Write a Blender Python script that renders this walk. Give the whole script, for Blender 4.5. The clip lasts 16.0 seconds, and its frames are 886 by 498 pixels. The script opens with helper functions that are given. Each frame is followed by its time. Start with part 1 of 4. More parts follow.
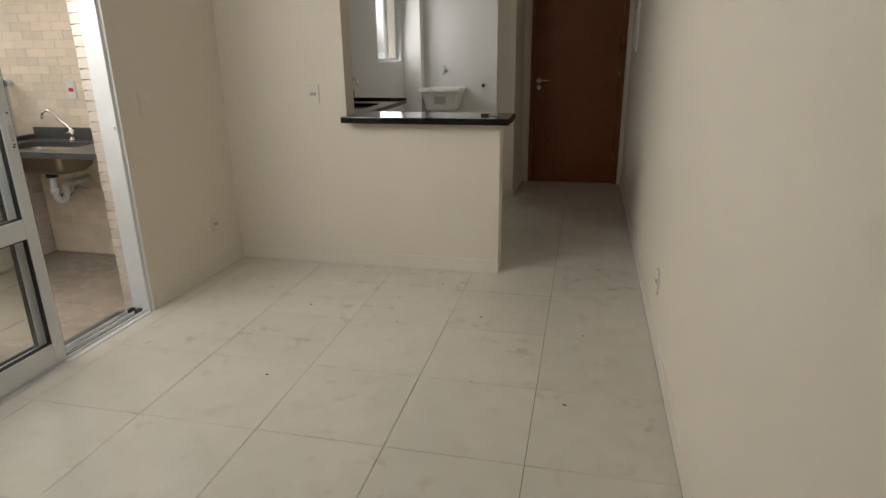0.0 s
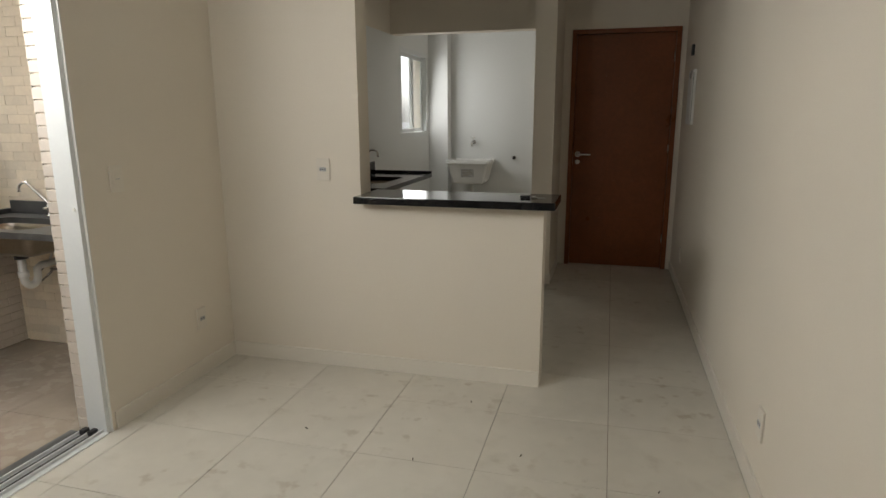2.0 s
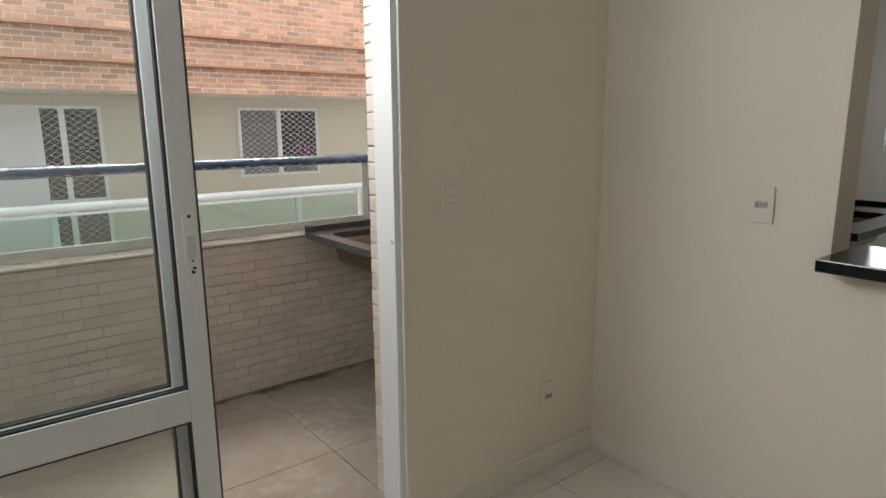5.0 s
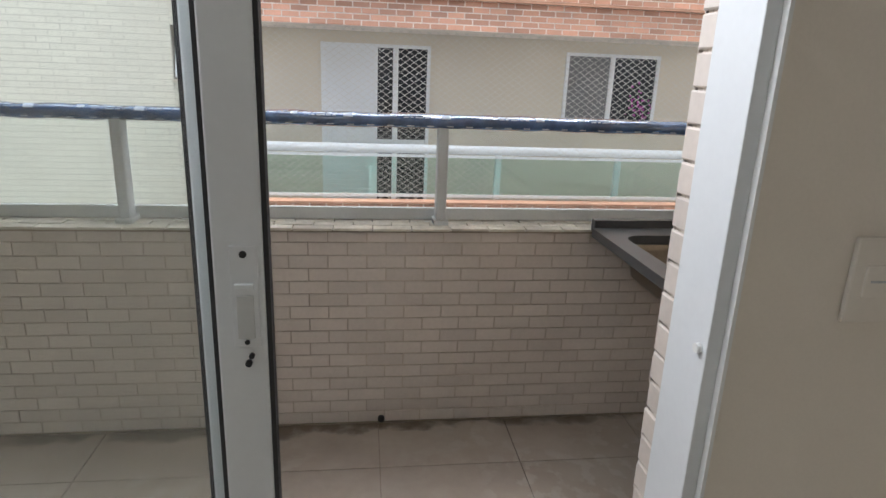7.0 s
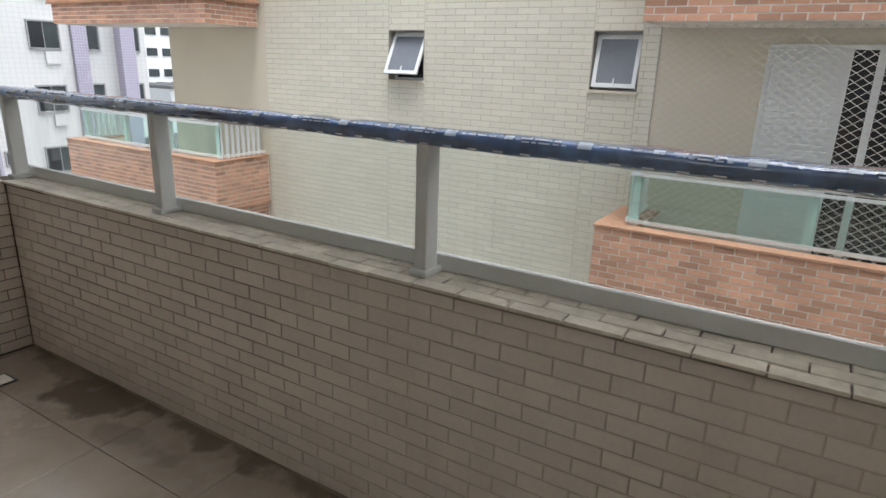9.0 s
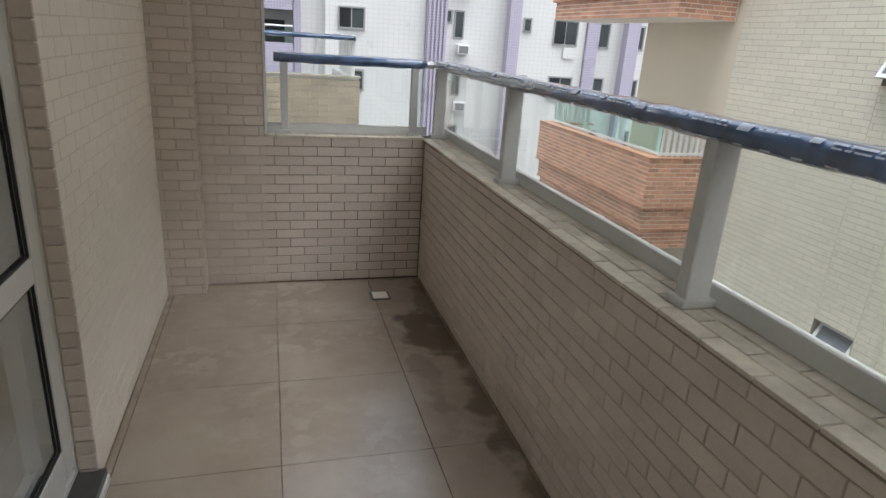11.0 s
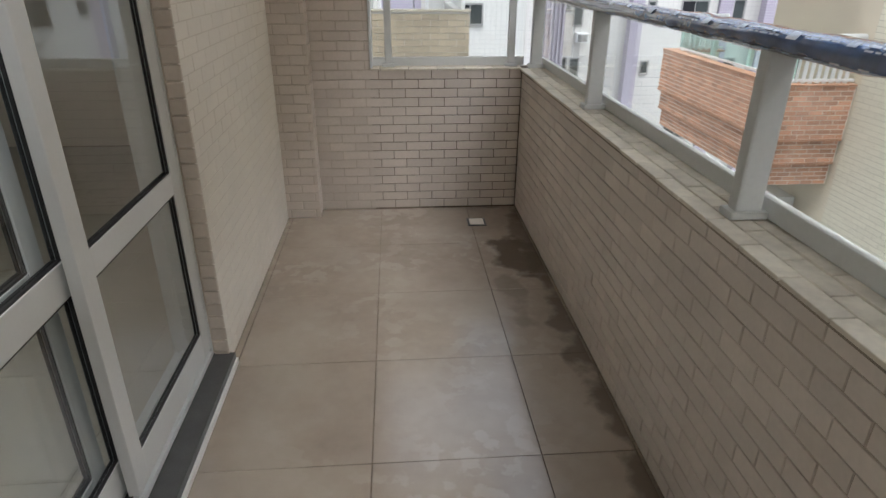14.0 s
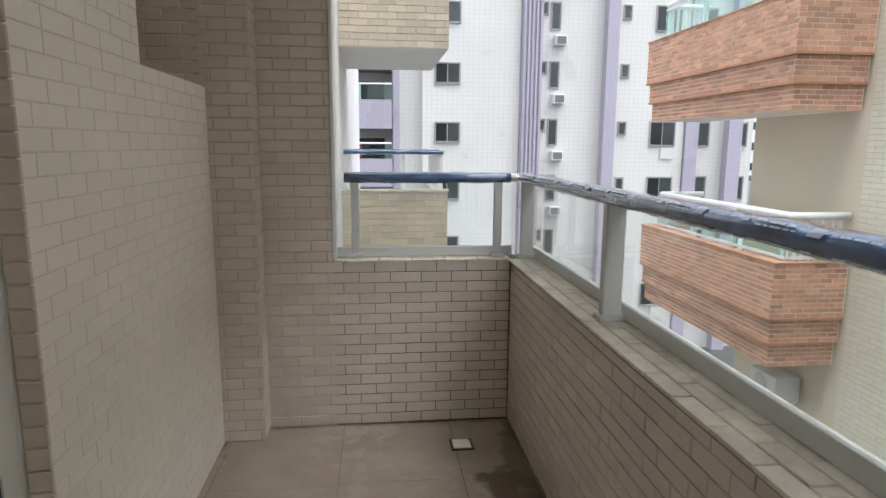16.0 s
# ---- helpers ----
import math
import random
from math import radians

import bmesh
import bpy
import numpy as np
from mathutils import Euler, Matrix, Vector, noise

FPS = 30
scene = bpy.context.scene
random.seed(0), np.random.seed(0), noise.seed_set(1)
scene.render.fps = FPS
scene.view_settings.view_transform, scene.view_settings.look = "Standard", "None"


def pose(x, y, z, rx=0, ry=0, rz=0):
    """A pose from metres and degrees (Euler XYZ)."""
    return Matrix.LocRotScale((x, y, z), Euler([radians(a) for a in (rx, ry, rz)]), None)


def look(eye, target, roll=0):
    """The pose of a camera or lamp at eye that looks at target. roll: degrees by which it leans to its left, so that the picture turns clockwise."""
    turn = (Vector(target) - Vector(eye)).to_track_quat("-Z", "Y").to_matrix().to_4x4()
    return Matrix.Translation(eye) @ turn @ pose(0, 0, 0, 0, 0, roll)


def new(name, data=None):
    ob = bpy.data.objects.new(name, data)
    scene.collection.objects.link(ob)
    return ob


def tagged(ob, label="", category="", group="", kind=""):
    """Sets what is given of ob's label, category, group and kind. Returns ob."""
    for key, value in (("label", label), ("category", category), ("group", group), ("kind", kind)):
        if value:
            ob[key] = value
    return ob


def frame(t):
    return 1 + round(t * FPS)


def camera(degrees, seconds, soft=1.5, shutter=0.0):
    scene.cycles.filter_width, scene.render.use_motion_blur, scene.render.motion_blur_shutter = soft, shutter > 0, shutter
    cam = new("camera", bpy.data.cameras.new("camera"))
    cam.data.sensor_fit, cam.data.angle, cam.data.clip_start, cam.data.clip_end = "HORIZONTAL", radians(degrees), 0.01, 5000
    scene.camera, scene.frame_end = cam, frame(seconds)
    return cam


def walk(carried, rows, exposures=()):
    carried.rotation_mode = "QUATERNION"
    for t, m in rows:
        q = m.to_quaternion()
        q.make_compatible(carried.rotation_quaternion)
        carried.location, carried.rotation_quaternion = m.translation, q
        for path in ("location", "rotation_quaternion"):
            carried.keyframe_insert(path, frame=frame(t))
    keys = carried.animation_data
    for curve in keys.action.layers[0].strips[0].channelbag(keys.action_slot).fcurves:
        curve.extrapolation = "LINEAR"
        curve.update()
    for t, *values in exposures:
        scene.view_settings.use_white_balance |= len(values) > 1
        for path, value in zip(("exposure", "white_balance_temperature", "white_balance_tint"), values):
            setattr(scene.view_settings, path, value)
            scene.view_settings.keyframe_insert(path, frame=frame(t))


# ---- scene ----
SKY, SUN, DOOR_LIGHT, LAUNDRY_LIGHT = 0.15, 1.5, 6.6, 1.45
EXPOSURES = [(0.0, 2.15, 6550, 11), (0.6, 2.2, 6550, 11), (1.4, 2.05, 6500, 10), (2.5, 2.16, 6450, 9), (4.0, 2.1, 6400, 9), (5.2, 1.93, 6150, 11), (7.5, 1.88, 5750, 13), (8.4, 1.42, 5950, 10), (12.4, 1.22, 6050, 10), (13.5, 1.45, 6050, 11), (15.0, 1.28, 6050, 10), (16.0, 1.28, 6050, 10)]
cam = camera(71.8, 16.0)
PATH = [
    (0, (-0.531, 1.141, 1.397), (-0.962, 2.988, 0.764), -0.8),
    (0.5, (-0.554, 1.226, 1.389), (-0.996, 3.096, 0.836), -1.0),
    (1, (-0.563, 1.411, 1.396), (-1.019, 3.299, 0.916), -0.6),
    (1.5, (-0.601, 1.586, 1.384), (-1.087, 3.474, 0.938), 0.2),
    (2, (-0.724, 1.798, 1.395), (-1.237, 3.684, 0.968), -0.2),
    (2.5, (-0.819, 1.987, 1.399), (-1.341, 3.872, 0.983), -0.6),
    (3, (-0.875, 2.207, 1.4), (-1.423, 4.088, 0.997), -0.3),
    (3.5, (-0.959, 2.342, 1.388), (-1.708, 4.154, 0.993), -0.4),
    (4, (-1.098, 2.488, 1.383), (-2.088, 4.181, 0.994), -0.6),
    (4.5, (-1.209, 2.619, 1.37), (-2.46, 4.129, 0.977), -1.3),
    (5, (-1.302, 2.812, 1.368), (-2.848, 4.017, 0.973), -0.4),
    (5.2, (-1.334, 2.884, 1.367), (-2.973, 3.953, 0.955), 0.7),
    (7.3, (-2.311, 3.408, 1.37), (-4.22, 3.545, 0.792), 1.7),
    (7.4, (-2.365, 3.416, 1.369), (-4.276, 3.509, 0.787), 1.6),
    (7.5, (-2.422, 3.422, 1.364), (-4.335, 3.465, 0.784), 1.8),
    (7.8, (-2.587, 3.44, 1.372), (-4.497, 3.339, 0.788), 1.3),
    (8, (-2.686, 3.454, 1.386), (-4.586, 3.24, 0.799), 1.2),
    (8.5, (-2.916, 3.455, 1.383), (-4.711, 2.795, 0.8), 2.0),
    (9, (-3.075, 3.413, 1.374), (-4.713, 2.425, 0.792), 1.9),
    (9.5, (-3.259, 3.375, 1.352), (-4.718, 2.138, 0.767), 1.4),
    (10, (-3.405, 3.378, 1.35), (-4.645, 1.924, 0.759), 0.9),
    (10.2, (-3.454, 3.411, 1.344), (-4.538, 1.838, 0.752), 1.8),
    (12.3, (-3.663, 3.782, 1.317), (-3.801, 1.911, 0.624), 1.6),
    (12.5, (-3.674, 3.797, 1.322), (-3.803, 1.941, 0.585), 1.1),
    (13, (-3.678, 3.812, 1.322), (-3.784, 2.048, 0.386), 0.3),
    (13.5, (-3.675, 3.805, 1.318), (-3.78, 2.075, 0.319), -0.3),
    (14, (-3.684, 3.789, 1.322), (-3.826, 1.981, 0.479), 0.3),
    (14.5, (-3.718, 3.754, 1.33), (-3.908, 1.833, 0.808), 1.2),
    (15, (-3.761, 3.668, 1.328), (-3.965, 1.716, 0.947), 1.7),
    (15.5, (-3.743, 3.431, 1.322), (-3.949, 1.472, 0.976), 1.4),
    (16, (-3.744, 3.143, 1.337), (-3.966, 1.184, 1.004), 0.4),
]
walk(cam, [(t, look(eye, target, roll)) for t, eye, target, roll in PATH], EXPOSURES)

# ---- world and light ----
world = bpy.data.worlds.new("overcast_sky")
scene.world = world
world.use_nodes = True
wn, wl = world.node_tree.nodes, world.node_tree.links
sky = wn.new("ShaderNodeTexSky")
sky.sky_type, sky.sun_disc = "NISHITA", False
sky.sun_elevation, sky.sun_rotation = radians(58), radians(-60)
sky.air_density, sky.dust_density, sky.ozone_density = 1.0, 4.0, 1.0
pale = wn.new("ShaderNodeHueSaturation")
pale.inputs["Saturation"].default_value = 0.25
wl.new(sky.outputs[0], pale.inputs["Color"])
wl.new(pale.outputs[0], wn["Background"].inputs["Color"])
wn["Background"].inputs["Strength"].default_value = SKY

sun = new("sun", bpy.data.lights.new("sun", "SUN"))
sun.data.energy, sun.data.angle, sun.data.color = SUN, radians(30), (1.0, 0.96, 0.9)
sun.matrix_world = look((-5, 4, 14), (-8, 2, 0))


def window_light(name, place, towards, wide, high, watts):
    """Sky light that enters through an opening."""
    ob = new(name, bpy.data.lights.new(name, "AREA"))
    ob.data.shape, ob.data.size, ob.data.size_y = "RECTANGLE", wide, high
    ob.data.energy, ob.data.color = watts, (1.0, 0.985, 0.95)
    ob.matrix_world = look(place, towards)
    return ob


window_light("sky_light_sliding_door", (-3.06, 2.82, 1.97), (-1.3, 4.0, 1.3), 1.85, 0.34, DOOR_LIGHT)
window_light("sky_light_laundry_window", (-2.815, 8.38, 1.62), (-1.0, 8.38, 1.4), 0.8, 0.8, LAUNDRY_LIGHT)

# ---- materials ----


def mat(name, base, rough=0.6, vary=0.1, grain=60.0, blotch=3.0, bump=0.1, metal=0.0, pick="", spread=0.0,
        second=None, second_amount=0.0, second_scale=2.0, second_range=(0.42, 0.78), spec=0.5, coat=0.0, rough_vary=0.1, stains=(), scuff=None):
    """A node material: base colour with grain and blotches, a second stain colour, piece-to-piece spread and relief."""
    m = bpy.data.materials.new(name)
    m.use_nodes = True
    n, l = m.node_tree.nodes, m.node_tree.links
    b = n["Principled BSDF"]
    b.inputs["Metallic"].default_value = metal
    b.inputs["Specular IOR Level"].default_value = spec
    b.inputs["Coat Weight"].default_value = coat
    tc = n.new("ShaderNodeNewGeometry")
    pos = tc.outputs["Position"]

    def noise_tex(scale, detail=4.0):
        t = n.new("ShaderNodeTexNoise")
        t.inputs["Scale"].default_value, t.inputs["Detail"].default_value = scale, detail
        l.new(pos, t.inputs["Vector"])
        return t.outputs["Fac"]

    def mix(a, c, fac, kind="MIX"):
        x = n.new("ShaderNodeMix")
        x.data_type, x.blend_type = "RGBA", kind
        for value, slot in ((fac, 0), (a, 6), (c, 7)):
            if isinstance(value, (int, float)):
                x.inputs[slot].default_value = value
            elif isinstance(value, (tuple, list)):
                x.inputs[slot].default_value = (*value[:3], 1.0)
            else:
                l.new(value, x.inputs[slot])
        return x.outputs[2]

    def ramp(fac, lo, hi, a=0.0, c=1.0):
        r = n.new("ShaderNodeMapRange")
        r.inputs["From Min"].default_value, r.inputs["From Max"].default_value = lo, hi
        r.inputs["To Min"].default_value, r.inputs["To Max"].default_value = a, c
        l.new(fac, r.inputs["Value"])
        return r.outputs[0]

    dark = tuple(c * (1 - vary) for c in base)
    light = tuple(min(1.0, c * (1 + vary)) for c in base)
    big, fine = noise_tex(blotch), noise_tex(grain, 6.0)
    col = mix(dark, light, ramp(big, 0.3, 0.7))
    g = ramp(fine, 0.3, 0.7, 1 - vary * 0.6, 1 + vary * 0.6)
    gm = n.new("ShaderNodeCombineColor")
    for i in range(3):
        l.new(g, gm.inputs[i])
    col = mix(col, gm.outputs[0], 1.0, "MULTIPLY")
    if pick:
        if pick == "object":
            r = n.new("ShaderNodeObjectInfo").outputs["Random"]
        else:
            r = tc.outputs["Random Per Island"]
        rr = ramp(r, 0, 1, 1 - spread, 1 + spread)
        rc = n.new("ShaderNodeCombineColor")
        for i in range(3):
            l.new(rr, rc.inputs[i])
        col = mix(col, rc.outputs[0], 1.0, "MULTIPLY")
    if second:
        s = noise_tex(second_scale, 8.0)
        col = mix(col, second, ramp(s, *second_range, 0.0, second_amount))
    if scuff:
        tone, amount, scale, lo, hi = scuff
        where = n.new("ShaderNodeMath")
        where.operation = "MULTIPLY"
        l.new(ramp(noise_tex(scale, 10.0), lo, hi), where.inputs[0])
        l.new(ramp(noise_tex(scale * 0.13, 2.0), 0.46, 0.60), where.inputs[1])
        col = mix(col, tone, ramp(where.outputs[0], 0.0, 1.0, 0.0, amount))
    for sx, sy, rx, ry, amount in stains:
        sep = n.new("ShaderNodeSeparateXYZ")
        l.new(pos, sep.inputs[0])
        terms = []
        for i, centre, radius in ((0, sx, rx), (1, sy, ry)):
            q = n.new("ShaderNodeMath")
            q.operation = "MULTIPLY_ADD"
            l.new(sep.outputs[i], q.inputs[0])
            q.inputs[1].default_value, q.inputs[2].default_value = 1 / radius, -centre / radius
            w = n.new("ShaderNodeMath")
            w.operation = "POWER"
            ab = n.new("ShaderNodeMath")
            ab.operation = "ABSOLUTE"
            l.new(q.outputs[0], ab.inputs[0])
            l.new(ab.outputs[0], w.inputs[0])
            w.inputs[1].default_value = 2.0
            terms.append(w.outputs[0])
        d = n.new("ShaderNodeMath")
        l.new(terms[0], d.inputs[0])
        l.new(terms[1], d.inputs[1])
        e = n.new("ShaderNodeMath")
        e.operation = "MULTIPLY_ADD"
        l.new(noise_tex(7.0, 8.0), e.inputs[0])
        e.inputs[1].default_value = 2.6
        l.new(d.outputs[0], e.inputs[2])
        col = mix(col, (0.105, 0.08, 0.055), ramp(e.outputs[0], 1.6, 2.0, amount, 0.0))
    l.new(col, b.inputs["Base Color"])
    l.new(ramp(big, 0.3, 0.7, max(0.02, rough - rough_vary), min(1.0, rough + rough_vary)), b.inputs["Roughness"])
    if bump:
        u = n.new("ShaderNodeBump")
        u.inputs["Strength"].default_value, u.inputs["Distance"].default_value = bump, 0.004
        l.new(fine, u.inputs["Height"])
        l.new(u.outputs[0], b.inputs["Normal"])
    return m


def grid_mat(name, tile, joint, wide, high, gap, axes="xz", rough=0.35, vary=0.04, spread=0.5):
    """Small wall tiles of a far facade."""
    m = mat(name, tile, rough, vary, 20, 0.4, 0.0, pick="")
    n, l = m.node_tree.nodes, m.node_tree.links
    b = n["Principled BSDF"]
    was = b.inputs["Base Color"].links[0].from_socket
    geo = n.new("ShaderNodeNewGeometry")
    sep, com = n.new("ShaderNodeSeparateXYZ"), n.new("ShaderNodeCombineXYZ")
    l.new(geo.outputs["Position"], sep.inputs[0])
    add = n.new("ShaderNodeMath")
    l.new(sep.outputs[0], add.inputs[0])
    l.new(sep.outputs[1], add.inputs[1])
    l.new(add.outputs[0], com.inputs[0])
    l.new(sep.outputs[2], com.inputs[1])
    t = n.new("ShaderNodeTexBrick")
    t.offset = 0.0
    for key, value in (("Scale", 1.0), ("Brick Width", wide), ("Row Height", high), ("Mortar Size", gap), ("Mortar Smooth", 0.3)):
        t.inputs[key].default_value = value
    l.new(com.outputs[0], t.inputs["Vector"])
    l.new(was, t.inputs["Color1"])
    l.new(was, t.inputs["Color2"])
    t.inputs["Mortar"].default_value = (*joint, 1)
    l.new(t.outputs["Color"], b.inputs["Base Color"])
    return m


def glass_mat(name, tint, rough=0.0):
    m = bpy.data.materials.new(name)
    m.use_nodes = True
    b = m.node_tree.nodes["Principled BSDF"]
    b.inputs["Base Color"].default_value = (*tint, 1)
    b.inputs["Transmission Weight"].default_value = 1.0
    b.inputs["Roughness"].default_value = rough
    b.inputs["IOR"].default_value = 1.45
    return m


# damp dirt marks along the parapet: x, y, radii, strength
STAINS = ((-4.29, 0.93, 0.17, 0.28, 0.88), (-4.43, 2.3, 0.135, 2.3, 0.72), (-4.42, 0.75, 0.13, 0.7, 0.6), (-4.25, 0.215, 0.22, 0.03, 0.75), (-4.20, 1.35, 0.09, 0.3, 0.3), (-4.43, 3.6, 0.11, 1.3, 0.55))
PAINT = mat("off_white_wall_paint", (0.80, 0.735, 0.635), 0.75, 0.025, 180, 0.9, 0.08)
KITCHEN_PAINT = mat("white_wall_tile_glaze", (0.78, 0.79, 0.78), 0.42, 0.02, 60, 0.8, 0.02, rough_vary=0.04)
CEIL = mat("white_ceiling_paint", (0.82, 0.81, 0.78), 0.85, 0.02, 150, 1, 0.06)
BASEB = mat("off_white_skirting_tile", (0.80, 0.75, 0.665), 0.4, 0.02, 60, 2, 0.02, rough_vary=0.03)
TILE = mat("polished_porcelain_floor", (0.66, 0.625, 0.55), 0.22, 0.045, 9, 1.6, 0.01, pick="object", spread=0.02,
           second=(0.36, 0.31, 0.24), second_amount=0.26, second_scale=6.5, second_range=(0.58, 0.80), rough_vary=0.02, scuff=((0.36, 0.29, 0.205), 0.42, 11.0, 0.58, 0.68))
GROUT = mat("floor_grout", (0.22, 0.18, 0.13), 0.9, 0.25, 90, 6, 0.2)
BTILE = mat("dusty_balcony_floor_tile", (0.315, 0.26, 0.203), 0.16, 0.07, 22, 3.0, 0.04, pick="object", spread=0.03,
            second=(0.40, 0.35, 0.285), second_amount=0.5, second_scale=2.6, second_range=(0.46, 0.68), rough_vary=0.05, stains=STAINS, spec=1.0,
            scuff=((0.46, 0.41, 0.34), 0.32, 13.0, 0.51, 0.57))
GROUT_B = mat("brown_balcony_grout", (0.22, 0.175, 0.125), 0.9, 0.3, 60, 6, 0.2)
# painted brick and joint, whitened further to carry the side wall's sky light
BRICK_WHITE = mat("sky_lit_painted_brick_tile", (0.84, 0.795, 0.715), 0.55, 0.03, 80, 3, 0.1, pick="object", spread=0.015)
MORTAR_WHITE = mat("sky_lit_painted_joint", (0.74, 0.69, 0.61), 0.9, 0.08, 70, 1.6, 0.15)
BRICK = mat("cream_brick_tile", (0.645, 0.575, 0.505), 0.5, 0.05, 80, 5, 0.1, pick="object", spread=0.06)
BRICK_J = mat("cream_brick_tile_joined", (0.645, 0.575, 0.505), 0.5, 0.05, 80, 5, 0.1, pick="island", spread=0.06)
MORTAR = mat("stained_brick_joint", (0.55, 0.475, 0.385), 0.95, 0.12, 70, 2.2, 0.2, second=(0.06, 0.048, 0.03), second_amount=0.4, second_scale=1.5, second_range=(0.54, 0.72),
             stains=((-4.409, 1.25, 0.3, 1.0, 0.85), (-4.409, 0.5, 0.3, 0.6, 0.8)))
MORTAR_DARK = mat("mouldy_brick_joint", (0.31, 0.26, 0.20), 0.95, 0.2, 70, 2.2, 0.2, second=(0.05, 0.042, 0.03), second_amount=0.6, second_scale=1.4,
                  stains=((-4.42, 0.19, 0.75, 0.5, 0.95),))
MORTAR_PALE = mat("pale_cream_joint", (0.52, 0.455, 0.38), 0.95, 0.1, 70, 2.2, 0.2)
BEIGE = mat("mottled_beige_wall_tile", (0.84, 0.735, 0.585), 0.42, 0.05, 60, 8, 0.05, pick="object", spread=0.08, rough_vary=0.04)
BEIGE_JOINT = mat("beige_tile_joint", (0.66, 0.56, 0.43), 0.9, 0.06, 60, 4, 0.1)
TAUPE = mat("taupe_reveal_paint", (0.42, 0.385, 0.32), 0.8, 0.06, 60, 3, 0.05)
BEIGE_J = mat("mottled_beige_wall_tile_joined", (0.56, 0.49, 0.375), 0.5, 0.06, 60, 8, 0.08, pick="island", spread=0.11)
COPE = mat("weathered_coping_tile", (0.68, 0.63, 0.525), 0.6, 0.14, 40, 5, 0.15, pick="object", spread=0.08,
           second=(0.26, 0.21, 0.14), second_amount=0.3, second_scale=7)
ALU = mat("white_painted_aluminium", (0.74, 0.76, 0.76), 0.38, 0.02, 80, 4, 0.01)
ALU_GREY = mat("grey_painted_aluminium_post", (0.60, 0.61, 0.59), 0.42, 0.04, 80, 4, 0.02)
GASKET = mat("black_rubber_gasket", (0.028, 0.028, 0.029), 0.6, 0.1, 90, 5, 0.0)
GRANITE = mat("polished_black_granite", (0.012, 0.012, 0.013), 0.1, 0.5, 260, 9, 0.0, rough_vary=0.03)
GRANITE_G = mat("honed_grey_granite", (0.075, 0.075, 0.073), 0.36, 0.2, 300, 12, 0.02, rough_vary=0.03)
STEEL = mat("brushed_stainless_steel", (0.62, 0.61, 0.59), 0.28, 0.06, 120, 6, 0.02, metal=1.0)
BOWL = mat("dull_steel_bowl", (0.26, 0.22, 0.17), 0.3, 0.1, 60, 6, 0.02, metal=1.0, rough_vary=0.03)
CHROME = mat("chrome", (0.75, 0.75, 0.75), 0.12, 0.02, 90, 5, 0.0, metal=1.0, rough_vary=0.04)
PLASTIC = mat("white_plastic", (0.80, 0.80, 0.77), 0.35, 0.02, 90, 5, 0.0)
PLATE = mat("cream_plastic_plate", (0.78, 0.725, 0.635), 0.4, 0.02, 90, 5, 0.0)
DARKPL = mat("black_plastic", (0.02, 0.02, 0.022), 0.4, 0.1, 90, 5, 0.0)
RED = mat("red_plastic", (0.5, 0.03, 0.03), 0.4, 0.05, 90, 5, 0.0)
WOOD = mat("reddish_brown_door_veneer", (0.205, 0.062, 0.018), 0.36, 0.14, 30, 2.0, 0.04, spec=0.35)
ORANGE_J = mat("orange_brick_tile_joined", (0.56, 0.305, 0.195), 0.65, 0.08, 60, 3, 0.12, pick="island", spread=0.27)
ORANGE = mat("orange_brick_tile", (0.56, 0.305, 0.195), 0.65, 0.08, 60, 3, 0.12, pick="object", spread=0.27)
ORANGE_LEDGE = mat("burnt_orange_ledge", (0.45, 0.25, 0.155), 0.7, 0.14, 50, 5, 0.1)
JOINT_PALE = mat("pale_brick_joint", (0.86, 0.79, 0.70), 0.9, 0.12, 60, 3, 0.1)
CREAM_FAC = mat("painted_cream_brick", (0.67, 0.64, 0.53), 0.7, 0.05, 60, 0.6, 0.1, pick="island", spread=0.035)
CREAM_JOINT = mat("painted_cream_joint", (0.42, 0.395, 0.315), 0.9, 0.15, 40, 1.1, 0.1)
PLASTER = mat("cream_plaster", (0.64, 0.58, 0.46), 0.85, 0.05, 90, 0.7, 0.15)
WHITE_EXT = mat("white_exterior_paint", (0.76, 0.76, 0.74), 0.7, 0.04, 60, 0.8, 0.05)
DARK_GLASS = mat("dark_window_pane", (0.02, 0.022, 0.025), 0.06, 0.2, 5, 0.8, 0.0, rough_vary=0.03)
GREEN_GLASS = glass_mat("green_tinted_glass", (0.72, 0.94, 0.87))
GLASS = glass_mat("clear_glass", (0.95, 0.98, 0.97))
NET = mat("white_nylon_net", (0.66, 0.64, 0.58), 0.7, 0.05, 60, 3, 0.0)
WRAP = mat("dark_blue_plastic_film", (0.058, 0.115, 0.24), 0.16, 0.3, 18, 9, 0.6, spec=1.0, coat=1.0, rough_vary=0.04)
WRAP_PRINT = mat("white_film_print", (0.42, 0.48, 0.56), 0.3, 0.1, 60, 6, 0.0)
FARTILE = grid_mat("white_facade_tile", (0.63, 0.62, 0.585), (0.52, 0.515, 0.49), 0.24, 0.20, 0.010)
PURPLE = grid_mat("lilac_facade_tile", (0.345, 0.31, 0.385), (0.47, 0.45, 0.50), 0.12, 0.12, 0.012)
ASPHALT = mat("asphalt", (0.055, 0.055, 0.055), 0.9, 0.2, 20, 0.3, 0.2)
DIRT = mat("dark_dirt", (0.06, 0.045, 0.03), 0.9, 0.3, 90, 9, 0.0)
TANKPL = mat("glossy_white_tank_plastic", (0.80, 0.80, 0.78), 0.25, 0.03, 60, 5, 0.0)
